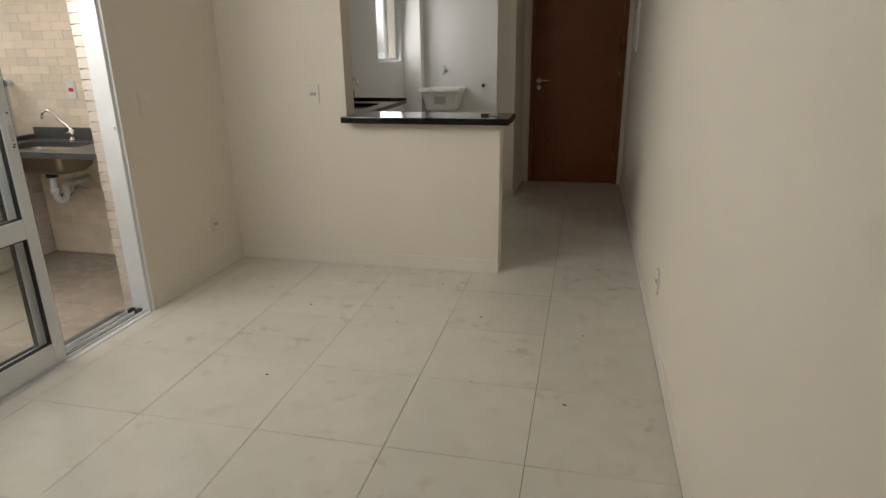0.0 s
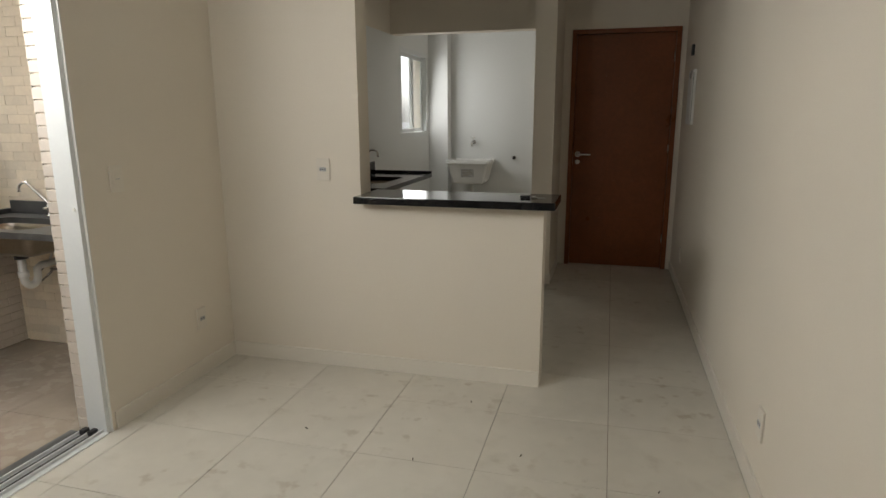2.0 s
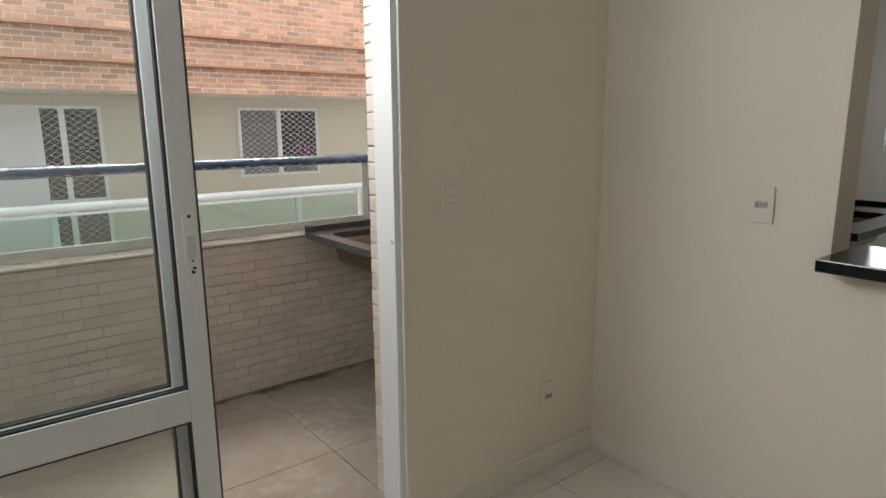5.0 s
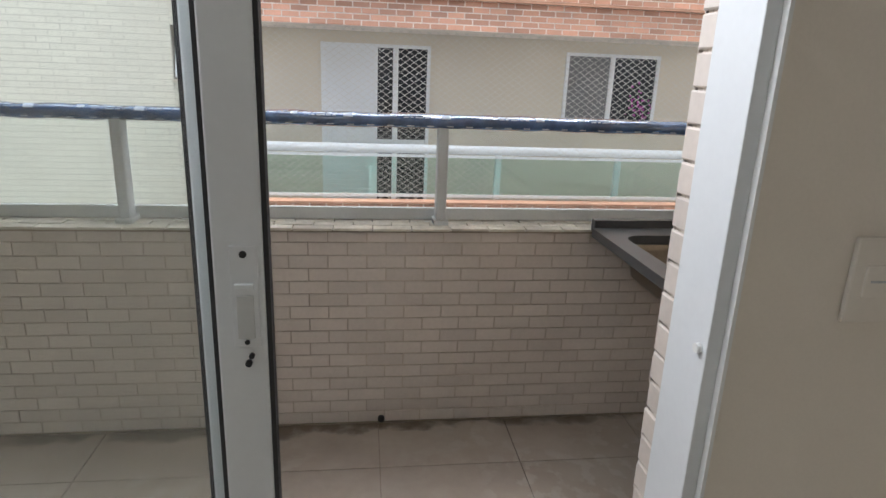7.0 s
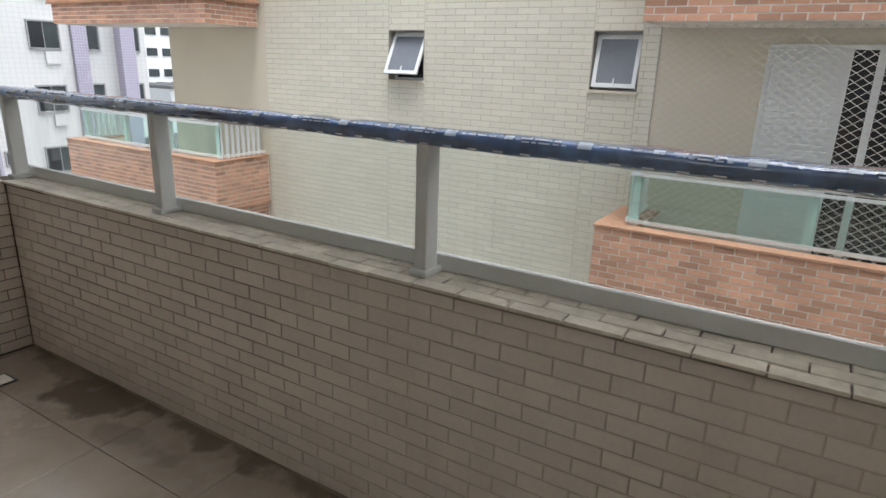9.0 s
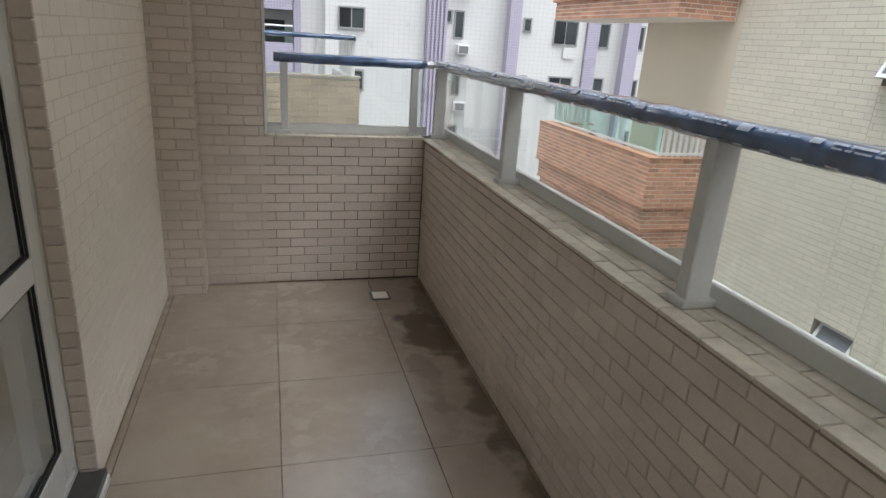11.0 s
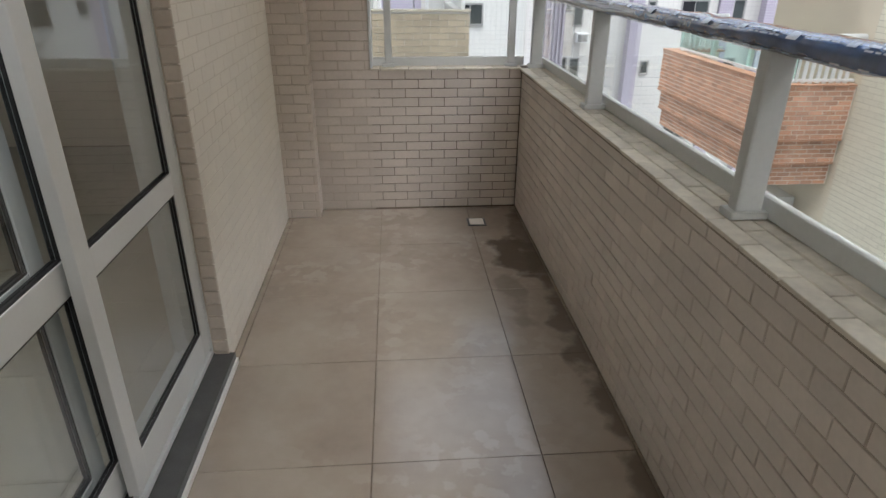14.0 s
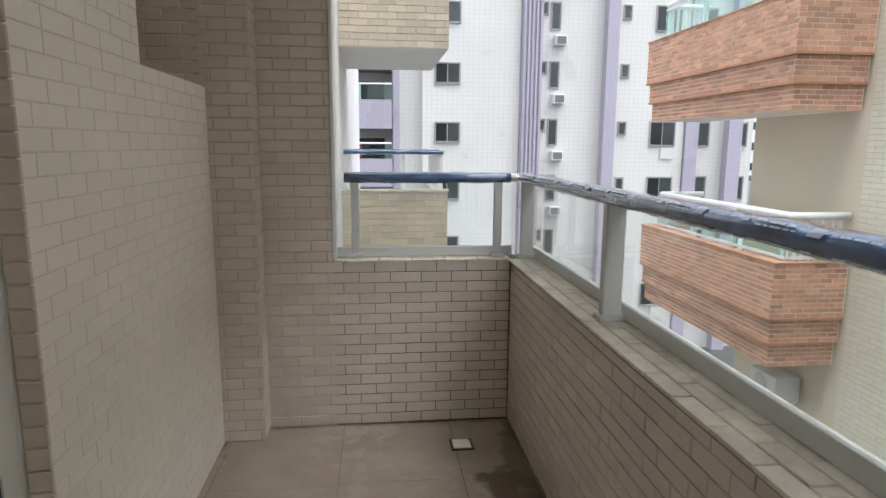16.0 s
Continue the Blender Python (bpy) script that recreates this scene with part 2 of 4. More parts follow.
LABEL = mat("grey_paper_label", (0.50, 0.50, 0.50), 0.7, 0.2, 90, 40, 0.0)

# ---- builders ----


def bx(bm, x0, x1, y0, y1, z0, z1, bevel=0.0, turn=None):
    """Adds a box to bm, with chamfered edges where bevel is given."""
    r = bmesh.ops.create_cube(bm, size=1.0)
    vs = r["verts"]
    for v in vs:
        v.co = Vector((x0 + (v.co.x + 0.5) * (x1 - x0), y0 + (v.co.y + 0.5) * (y1 - y0), z0 + (v.co.z + 0.5) * (z1 - z0)))
    if bevel:
        es = list({e for v in vs for e in v.link_edges})
        vs = [v for v in bmesh.ops.bevel(bm, geom=es, offset=bevel, segments=2, affect="EDGES", profile=0.6)["verts"]]
    if turn:
        bmesh.ops.transform(bm, matrix=turn, verts=vs)
    return bm


def box(*a, bevel=0.0, turn=None):
    return bx(bmesh.new(), *a, bevel=bevel, turn=turn)


def tube(points, radius, sides=12, caps=True, bm=None):
    """A round bar along a line of points."""
    bm = bm or bmesh.new()
    pts = [Vector(p) for p in points]
    rings = []
    for i, p in enumerate(pts):
        d = (pts[min(i + 1, len(pts) - 1)] - pts[max(i - 1, 0)]).normalized()
        q = d.to_track_quat("Z", "Y")
        r = radius[i] if isinstance(radius, (list, tuple)) else radius
        rings.append([bm.verts.new(p + q @ Vector((r * math.cos(2 * math.pi * k / sides), r * math.sin(2 * math.pi * k / sides), 0))) for k in range(sides)])
    for a, b in zip(rings, rings[1:]):
        for k in range(sides):
            bm.faces.new((a[k], a[(k + 1) % sides], b[(k + 1) % sides], b[k])).smooth = True
    if caps:
        bm.faces.new(list(reversed(rings[0])))
        bm.faces.new(rings[-1])
    return bm


def arc(centre, radius, a0, a1, u, v, steps=10):
    u, v, c = Vector(u), Vector(v), Vector(centre)
    return [c + radius * (math.cos(a0 + (a1 - a0) * i / steps) * u + math.sin(a0 + (a1 - a0) * i / steps) * v) for i in range(steps + 1)]


def mesh_of(name, bm, material):
    bmesh.ops.recalc_face_normals(bm, faces=bm.faces[:])
    me = bpy.data.meshes.new(name)
    bm.to_mesh(me)
    bm.free()
    me.materials.append(material)
    return me


def part(name, bm, material, parent=None, label=""):
    ob = new(name, mesh_of(name, bm, material))
    if parent is not None:
        ob.parent = parent
        ob.matrix_parent_inverse = parent.matrix_world.inverted()
    if label:
        ob["label"] = label
    return ob


def thing(name, at, label, category, group=""):
    e = new(name)
    e.empty_display_size = 0.1
    e.location = at
    e.matrix_world = Matrix.Translation(at)
    return tagged(e, label, category, group)


def structure(name, bm, material, label="", category=""):
    return tagged(part(name, bm, material), label, category, kind="structure")


def boxes(*list_of):
    bm = bmesh.new()
    for b in list_of:
        bx(bm, *b)
    return bm


def piece_verts(w, h, d, c):
    """One brick or tile: u across, v up, n outwards; chamfered front, open back."""
    back = [(0, 0, 0), (w, 0, 0), (w, h, 0), (0, h, 0)]
    mid = [(0, 0, d - c), (w, 0, d - c), (w, h, d - c), (0, h, d - c)]
    front = [(c, c, d), (w - c, c, d), (w - c, h - c, d), (c, h - c, d)]
    faces = [(8, 9, 10, 11)]
    for k in range(4):
        j = (k + 1) % 4
        faces += [(k, j, 4 + j, 4 + k), (4 + k, 4 + j, 8 + j, 8 + k)]
    return back + mid + front, faces


PIECES = {}


def cladding(name, parent, origin, u, v, ulen, vlen, wide, high, depth, gap, material, joined, single=lambda a, b: True,
             bond=0.5, shift=0.0, limit=300, wobble=0.0012, skip=None, chamfer=0.0028):
    """Bricks or tiles laid over a rectangle; those inside the chosen stretch are pieces of their own, the rest are joined."""
    o, u, v = Vector(origin), Vector(u).normalized(), Vector(v).normalized()
    nrm = u.cross(v)
    basis = Matrix((u, v, nrm)).transposed().to_4x4()
    rng = random.Random(name + str(tuple(round(c, 3) for c in o)))
    verts, faces, made = [], [], 0
    rows = max(1, round(vlen / high))
    high = vlen / rows
    for r in range(rows):
        a = -wide + (shift + (bond * wide if r % 2 else 0.0)) % wide
        while a < ulen - 1e-6:
            a0, a1 = max(a, 0.0), min(a + wide, ulen)
            a += wide
            if a1 - a0 < gap * 2.5:
                continue
            if skip and skip((a0 + a1) / 2, (r + 0.5) * high):
                continue
            w, h = round(a1 - a0 - gap, 4), round(high - gap, 4)
            out = rng.uniform(-wobble, wobble)
            at = o + u * (a0 + gap / 2) + v * (r * high + gap / 2) + nrm * out
            if made < limit and single((a0 + a1) / 2, (r + 0.5) * high):
                key = (w, h, depth, chamfer, material.name)
                if key not in PIECES:
                    me = bpy.data.meshes.new(name)
                    pv, pf = piece_verts(w, h, depth, chamfer)
                    me.from_pydata(pv, [], pf)
                    me.materials.append(material)
                    PIECES[key] = me
                ob = new(name, PIECES[key])
                ob.parent = parent
                ob.matrix_parent_inverse = parent.matrix_world.inverted()
                ob.matrix_world = Matrix.Translation(at) @ basis
                ob.matrix_basis = Matrix.Translation(at) @ basis
                made += 1
            else:
                pv, pf = piece_verts(w, h, depth, chamfer)
                k = len(verts)
                verts += [tuple(at + u * p[0] + v * p[1] + nrm * p[2]) for p in pv]
                faces += [tuple(i + k for i in f) for f in pf]
    if faces:
        me = bpy.data.meshes.new(name + "_field")
        me.from_pydata(verts, [], faces)
        me.materials.append(joined)
        ob = new(name + "_field", me)
        ob.parent = parent
        ob.matrix_parent_inverse = parent.matrix_world.inverted()
        ob["kind"] = "stuff"

# ---- the flat: walls, floors, ceilings ----
L, R, TOP = -2.838, -0.145, 2.6          # living room's side walls and ceiling
BACK, FRONT = -1.2, 4.81                 # the wall behind and the wall with the bar
DOORWALL, LAUNDRY = 7.63, 9.10
OUT, PAR, BF, END, SINKW = -3.0, -4.417, -0.057, 0.20, 4.81

structure("wall_east", boxes((R, R + 0.15, BACK, LAUNDRY + 0.15, -0.2, TOP)), PAINT)
structure("wall_south", boxes((-3.0, R, BACK - 0.15, BACK, -0.2, TOP)), PAINT)
wall_west = structure("wall_west", boxes((OUT, L, BACK, 0.333, -0.2, TOP), (OUT, L, 0.333, 1.08, -0.2, 1.578), (OUT, L, 1.08, 1.80, -0.2, TOP), (OUT, L, 3.853, FRONT, -0.2, TOP), (OUT, L, 1.80, 3.853, 2.18, TOP),
                                         (OUT, L, FRONT, 7.92, -0.2, TOP), (OUT, L, 8.845, LAUNDRY, -0.2, TOP),
                                         (OUT, L, 7.92, 8.845, -0.2, 1.18), (OUT, L, 7.92, 8.845, 2.06, TOP)), PAINT)
structure("wall_niche", boxes((-2.64, -2.60, 0.30, 1.12, 1.5, TOP), (L, -2.64, 1.08, 1.12, 1.5, TOP), (L, -2.64, 0.29, 0.33, 1.5, TOP), (L, -2.64, 0.33, 1.08, 1.52, 1.578)), PAINT)
structure("wall_partition", boxes((L, -1.995, FRONT, FRONT + 0.14, 0, TOP)), PAINT)
structure("wall_half", boxes((-1.995, -1.027, FRONT, FRONT + 0.14, 0, 0.945)), PAINT)
structure("wall_corridor", boxes((-1.34, -1.176, 6.85, LAUNDRY, 0, TOP)), PAINT)
structure("wall_entrance", boxes((-1.176, -1.105, DOORWALL, DOORWALL + 0.14, 0, TOP), (-0.19, R, DOORWALL, DOORWALL + 0.14, 0, TOP),
                                 (-1.105, -0.19, DOORWALL, DOORWALL + 0.14, 2.13, TOP), (-1.176, R, DOORWALL + 0.3, DOORWALL + 0.34, 0, TOP)), PAINT)
structure("beam_laundry", boxes((L, -1.34, 7.66, 7.80, 2.16, TOP)), PAINT)
structure("wall_north", boxes((-3.0, R + 0.15, LAUNDRY, LAUNDRY + 0.15, -0.2, TOP)), KITCHEN_PAINT)
structure("column_laundry", boxes((L + 0.006, -2.60, 8.92, LAUNDRY - 0.002, 0, TOP)), KITCHEN_PAINT)
structure("wall_tile_kitchen", boxes((L, L + 0.006, FRONT + 0.14, 7.75, 0, 2.16), (L, L + 0.006, 7.75, 7.90, 0, 2.6), (L, L + 0.006, 8.865, LAUNDRY, 0, 2.6),
                                     (L, L + 0.006, 7.90, 8.865, 0, 1.16), (L, L + 0.006, 7.90, 8.865, 2.08, 2.6)), KITCHEN_PAINT)
structure("ceiling", boxes((-3.0, R + 0.15, BACK - 0.15, LAUNDRY + 0.15, TOP, TOP + 0.18)), CEIL)
floor = structure("floor", boxes((L - 0.02, R + 0.01, BACK, LAUNDRY, -0.2, -0.008)), GROUT)

# skirting: a low tile strip along the walls
SK = 0.085
structure("baseboard", boxes((L, L + 0.010, 3.875, FRONT - 0.010, 0, SK), (L, -1.027, FRONT - 0.010, FRONT, 0, SK), (L, L + 0.01, BACK, 1.75, 0, SK),
                             (R - 0.010, R, BACK, DOORWALL, 0, SK), (-1.176, -1.166, 6.85, DOORWALL, 0, SK), (-1.34, -1.166, 6.84, 6.85, 0, SK)), BASEB)

# ---- balcony shell ----
balcony_floor = structure("floor_balcony", boxes((PAR - 0.2, OUT + 0.01, END - 0.2, SINKW, -0.28, BF - 0.008)), GROUT_B)
# assumed slab, out of view; edge and height set by the daylight it admits
structure("ceiling_balcony", boxes((PAR - 0.04, OUT, -0.1, SINKW + 0.15, 2.62, 2.78)), CEIL)
parapet = structure("wall_parapet", boxes((PAR - 0.196, PAR - 0.006, END - 0.17, SINKW, -0.5, 0.767)), MORTAR,
                    "balcony parapet clad in cream brick tiles", "parapet")
structure("trim_coping_bed", boxes((PAR - 0.198, PAR + 0.010, END - 0.165, SINKW, 0.7672, 0.7745)), MORTAR_DARK)
low_end_wall = structure("wall_balcony_end_low", boxes((PAR, -3.545, END - 0.17, END - 0.006, -0.3, 0.767)), MORTAR_DARK)
end_wall = structure("wall_balcony_end", boxes((-3.545, OUT, END - 0.17, END - 0.006, -0.3, 2.62),
                                               (-3.215, OUT + 0.02, END - 0.006, 0.334, -0.3, 2.62)), MORTAR_PALE)
side_wall = structure("wall_balcony_side", boxes((-3.026, OUT, 0.334, 1.80, -0.2, 1.58), (-3.026, OUT, 1.08, 1.80, 1.58, 2.62)), MORTAR_WHITE)
side_wall_b = structure("wall_balcony_side_sink", boxes((-3.014, OUT, 3.853, SINKW, -0.2, 2.62), (-3.014, OUT, 1.80, 3.853, 2.18, 2.62)), MORTAR_PALE)
sink_wall = structure("wall_sink", boxes((-4.56, OUT, SINKW + 0.006, SINKW + 0.15, -0.3, 2.62)), BEIGE_JOINT)
structure("trim_corner", boxes((-3.56, -3.546, END - 0.17, END + 0.004, 0.79, 2.62)), ALU)
structure("wall_own_facade", boxes((-3.41, -3.0, -12.0, END - 0.172, -9.0, 9.0)), WHITE_EXT)

# threshold and skirting of the balcony
structure("threshold", boxes((-3.054, -2.976, 1.80, 3.83, -0.09, -0.012)), GRANITE_G)
structure("trim_threshold_joint", boxes((-3.062, -3.0545, 1.80, 3.83, -0.09, -0.036)), PLASTIC)
structure("baseboard_balcony", boxes((PAR, PAR + 0.010, 0.22, SINKW, BF - 0.01, BF + 0.004)), GROUT)


# ---- sliding door ----
def sash(name, x, y0, y1, lock=False, w=0.058, mid=(0.625, 0.712)):
    s = thing(name, (x, (y0 + y1) / 2, 0.02), "white aluminium sliding glass door leaf with a middle rail", "sliding door", "leaves of the sliding door")
    d, z0, z1 = 0.016, 0.022, 2.15
    part("stile", box(x - d, x + d, y0, y0 + w, z0, z1, bevel=0.003), ALU, s)
    part("stile", box(x - d, x + d, y1 - w, y1, z0, z1, bevel=0.003), ALU, s)
    for nm, a, b in (("bottom_rail", z0, z0 + 0.10), ("middle_rail", *mid), ("top_rail", z1 - 0.07, z1)):
        part(nm, box(x - d + 0.001, x + d - 0.001, y0 + w, y1 - w, a, b, bevel=0.003), ALU, s)
    for a, b in ((z0 + 0.10, mid[0]), (mid[1], z1 - 0.07)):
        p = part("pane", box(x - 0.003, x + 0.003, y0 + w - 0.002, y1 - w + 0.002, a - 0.002, b + 0.002), GLASS, s)
        p.visible_shadow = False
        g = bmesh.new()
        for e in (-1, 1):
            xa, xb = sorted((x + e * 0.004, x + e * 0.011))
            bx(g, xa, xb, y0 + w, y0 + w + 0.006, a, b)
            bx(g, xa, xb, y1 - w - 0.006, y1 - w, a, b)
            bx(g, xa, xb, y0 + w + 0.006, y1 - w - 0.006, a, a + 0.006)
            bx(g, xa, xb, y0 + w + 0.006, y1 - w - 0.006, b - 0.006, b)
        part("gasket", g, GASKET, s, "black rubber glazing gasket")
    if lock:
        yc = y1 - 0.022
        k = part("lock_plate", box(x + d, x + d + 0.004, yc - 0.016, yc + 0.016, 1.038, 1.166, bevel=0.0015), ALU, s)
        part("finger_pull", box(x + d + 0.0035, x + d + 0.006, yc - 0.010, yc + 0.010, 1.05, 1.105, bevel=0.001), ALU_GREY, k)
        for z, r in ((1.156, 0.0045), (1.045, 0.0032), (1.026, 0.0034), (1.016, 0.0042)):
            part("screw", tube([(x + d, yc + (0.004 if r == 0.0034 else 0), z), (x + d + 0.0055, yc + (0.004 if r == 0.0034 else 0), z)], r, 10), DARKPL, k, "dark screw head")
        part("latch", box(x + d + 0.003, x + d + 0.009, yc - 0.011, yc + 0.011, 1.113, 1.12, bevel=0.001), ALU, k)
        part("edge_gasket", box(x - 0.010, x + 0.010, y1, y1 + 0.006, z0, z1), GASKET, s, "black rubber edge seal")
    return s


sash("sliding_door_leaf", -2.957, 1.815, 2.52, w=0.066, mid=(0.652, 0.722))
sash("sliding_door_leaf", -2.912, 2.43, 3.225)
sash("sliding_door_leaf", -2.867, 2.49, 3.254, True)
fr = thing("door_frame", (-2.91, 2.815, 0.0), "white aluminium frame of the sliding balcony door with floor tracks", "door frame")
part("jamb", box(-2.975, -2.845, 1.786, 1.815, 0.0, 2.18, bevel=0.002), ALU, fr)
part("jamb", box(-2.948, -2.845, 3.828, 3.852, 0.0, 2.18, bevel=0.002), ALU, fr)
part("head", box(-2.975, -2.845, 1.80, 3.828, 2.15, 2.18, bevel=0.002), ALU, fr)
part("sill", box(-2.975, -2.835, 1.80, 3.828, -0.02, 0.006, bevel=0.002), ALU, fr)
for x in (-2.957, -2.912, -2.867):
    part("track", box(x - 0.004, x + 0.004, 1.80, 3.828, 0.006, 0.0185, bevel=0.001), ALU, fr)
# thin dark strips laid on the sill between the tracks
for x in (-2.934, -2.889):
    part("groove", box(x - 0.011, x + 0.011, 1.83, 3.80, 0.0062, 0.0075), GASKET, fr, "dark flat strip between the door tracks")
part("architrave", box(-2.844, -2.828, 1.765, 1.80, 0.0, 2.22, bevel=0.003), ALU, fr)
part("architrave", box(-2.844, -2.828, 1.80, 3.828, 2.18, 2.22, bevel=0.003), ALU, fr)
part("seam", box(-2.8445, -2.832, 3.8535, 3.848, 0.0, 2.2), PLASTIC, fr)
for x in (-2.934, -2.889):
    part("stop_block", box(x - 0.012, x + 0.012, 3.775, 3.812, 0.008, 0.03, bevel=0.003), DARKPL, fr, "black rubber stop")
part("screw_cap", tube([(-2.862, 3.828, 1.018), (-2.862, 3.821, 1.018)], 0.007, 10), PLASTIC, fr, "white screw cap")


# ---- parapet railing ----
def flat_rail(points, half_w, half_h, seed, wrap):
    """The film-wrapped handrail: a flattened bar with crumpled skin."""
    bm, rings = bmesh.new(), []
    a, b = Vector(points[0]), Vector(points[1])
    n = max(8, int((b - a).length / 0.035))
    d = (b - a).normalized()
    side = d.cross(Vector((0, 0, 1)))
    for i in range(n + 1):
        p = a.lerp(b, i / n)
        ring = []
        for k in range(16):
            t = 2 * math.pi * k / 16
            cu, cv = math.cos(t), math.sin(t)
            su = math.copysign(abs(cu) ** 0.85, cu) * half_w
            sv = math.copysign(abs(cv) ** 0.9, cv) * half_h
            q = p + side * su + Vector((0, 0, sv))
            along, off = (q - a).dot(d), q - p
            w = noise.noise(Vector((along * 9 + seed, off.dot(side) * 42, off.z * 42))) * wrap * 1.5 + noise.noise(q * 60) * wrap * 0.4
            ring.append(bm.verts.new(q + (side * cu + Vector((0, 0, cv))) * w))
        rings.append(ring)
    for r0, r1 in zip(rings, rings[1:]):
        for k in range(16):
            bm.faces.new((r0[k], r0[(k + 1) % 16], r1[(k + 1) % 16], r1[k])).smooth = True
    bm.faces.new(rings[0])
    bm.faces.new(rings[-1])
    return bm


RX, RZ, GX = -4.498, 1.181, -4.557
RAIL_W, RAIL_H = 0.043, 0.027
rl = thing("railing", (RX, 2.4, 0.784), "glass balcony railing, grey posts, handrail wrapped in dark blue film", "railing")
YS = (0.185, 1.295, 2.497, 3.67, 4.73)
for y in YS:
    p = part("post", box(RX - 0.032, RX + 0.032, y - 0.020, y + 0.020, 0.795, RZ - 0.015, bevel=0.006), ALU_GREY, rl, "grey painted aluminium post")
    part("base_plate", box(RX - 0.046, RX + 0.046, y - 0.030, y + 0.030, 0.784, 0.804, bevel=0.006), ALU_GREY, p)
hr = part("handrail", flat_rail([(RX, 0.15, RZ), (RX, 4.745, RZ)], RAIL_W, RAIL_H, 3.0, 0.0038), WRAP, rl, "handrail wrapped in dark blue protective film")
part("rail_end", tube([(RX, 4.746, RZ), (RX, 4.79, RZ), (RX, 4.808, RZ - 0.004)], [0.03, 0.03, 0.022], 14), PLASTIC, rl, "white rail end cap")
part("bottom_rail", box(GX - 0.014, GX + 0.014, 0.10, 4.80, 0.786, 0.834, bevel=0.003), ALU_GREY, rl)
p = part("glass_panel", box(GX - 0.004, GX + 0.004, 0.11, 4.79, 0.831, RZ + 0.002), GLASS, rl)
p.visible_shadow = False
# printed marks on the film: pale squares, bars of small print and dashes along the lower edge


def film_patch(name, y0, y1, a0, a1):
    """One printed mark on the film's skin, from angle a0 to a1 round the rail."""
    bm = bmesh.new()
    rows = []
    for i in range(5):
        a = radians(a0 + (a1 - a0) * i / 4)
        x = RX + math.cos(a) ** 0.85 * RAIL_W + math.cos(a) * 0.0026
        z = RZ + math.copysign(abs(math.sin(a)) ** 0.9, a) * RAIL_H + math.sin(a) * 0.0026
        rows.append((bm.verts.new((x, y0, z)), bm.verts.new((x, y1, z))))
    for p, q in zip(rows, rows[1:]):
        bm.faces.new((p[0], p[1], q[1], q[0]))
    part(name, bm, WRAP_PRINT, hr)


y = 0.40
rng = random.Random(5)
while y < 4.35:
    film_patch("printed_square", y, y + 0.034, 22, 60)
    for a, y0, words in ((40, 0.05, (0.012, 0.022, 0.026, 0.02)), (44, 0.215, (0.03, 0.045, 0.018)), (26, 0.22, (0.02, 0.012, 0.03, 0.016, 0.012))):
        at = y + y0
        for w in words:
            film_patch("printed_word", at, at + w, a, a + (11 if a == 44 else 7))
            at += w + 0.006
    film_patch("printed_square", y + 0.172, y + 0.196, 34, 58)
    y += 0.362
y = 0.2
while y < 4.7:
    film_patch("printed_dash", y, y + 0.026, -33, -25)
    y += 0.074
EY = 0.115
re = thing("railing", (-3.95, EY, 0.784), "short end railing with glass, slim posts and film-wrapped handrail", "railing")
for x in (-4.363, -3.651):
    p = part("post", box(x - 0.02, x + 0.02, EY - 0.02, EY + 0.02, 0.79, RZ - 0.02, bevel=0.004), ALU_GREY, re)
    part("base_plate", box(x - 0.036, x + 0.036, EY - 0.034, EY + 0.034, 0.785, 0.805, bevel=0.005), ALU_GREY, p)
part("handrail", flat_rail([(-4.42, EY, RZ), (-3.60, EY, RZ)], 0.040, RAIL_H, 9.0, 0.0035), WRAP, re, "handrail wrapped in dark blue protective film")
part("rail_end", flat_rail([(-4.50, EY, RZ), (-4.421, EY, RZ)], 0.036, 0.02, 2.0, 0.0), ALU, re, "bare white rail end")
part("bottom_rail", box(-4.44, -3.56, EY - 0.014, EY + 0.014, 0.79, 0.838, bevel=0.003), ALU_GREY, re)
p = part("glass_panel", box(-4.44, -3.56, EY - 0.004, EY + 0.004, 0.835, RZ - 0.015), GLASS, re)
p.visible_shadow = False

# ---- front door ----
fd = thing("front_door", (-0.65, DOORWALL, 0), "closed reddish-brown wooden entrance door with grooved veneer and chrome lever", "door")
part("leaf", box(-1.062, -0.233, DOORWALL + 0.012, DOORWALL + 0.047, 0.006, 2.088, bevel=0.002), WOOD, fd)
gv = bmesh.new()
for z in (0.45, 0.80, 1.15, 1.50, 1.85):
    bx(gv, -0.80, -0.30, DOORWALL + 0.0105, DOORWALL + 0.0122, z, z + 0.004)
bx(gv, -0.802, -0.798, DOORWALL + 0.0105, DOORWALL + 0.0122, 0.3, 1.95)
part("groove", gv, WOOD, fd)
part("jamb", box(-1.105, -1.064, DOORWALL - 0.018, DOORWALL + 0.13, 0, 2.13, bevel=0.003), WOOD, fd)
part("jamb", box(-0.231, -0.19, DOORWALL - 0.018, DOORWALL + 0.13, 0, 2.13, bevel=0.003), WOOD, fd)
part("head", box(-1.064, -0.231, DOORWALL - 0.018, DOORWALL + 0.13, 2.09, 2.13, bevel=0.003), WOOD, fd)
h = part("lever_handle", tube([(-1.02, DOORWALL + 0.012, 1.04), (-1.02, DOORWALL - 0.035, 1.04), (-1.012, DOORWALL - 0.045, 1.04), (-0.90, DOORWALL - 0.045, 1.04)], 0.009, 10), CHROME, fd, "chrome lever handle")
part("rose", tube([(-1.02, DOORWALL + 0.012, 1.04), (-1.02, DOORWALL + 0.004, 1.04)], 0.026, 20), CHROME, h)
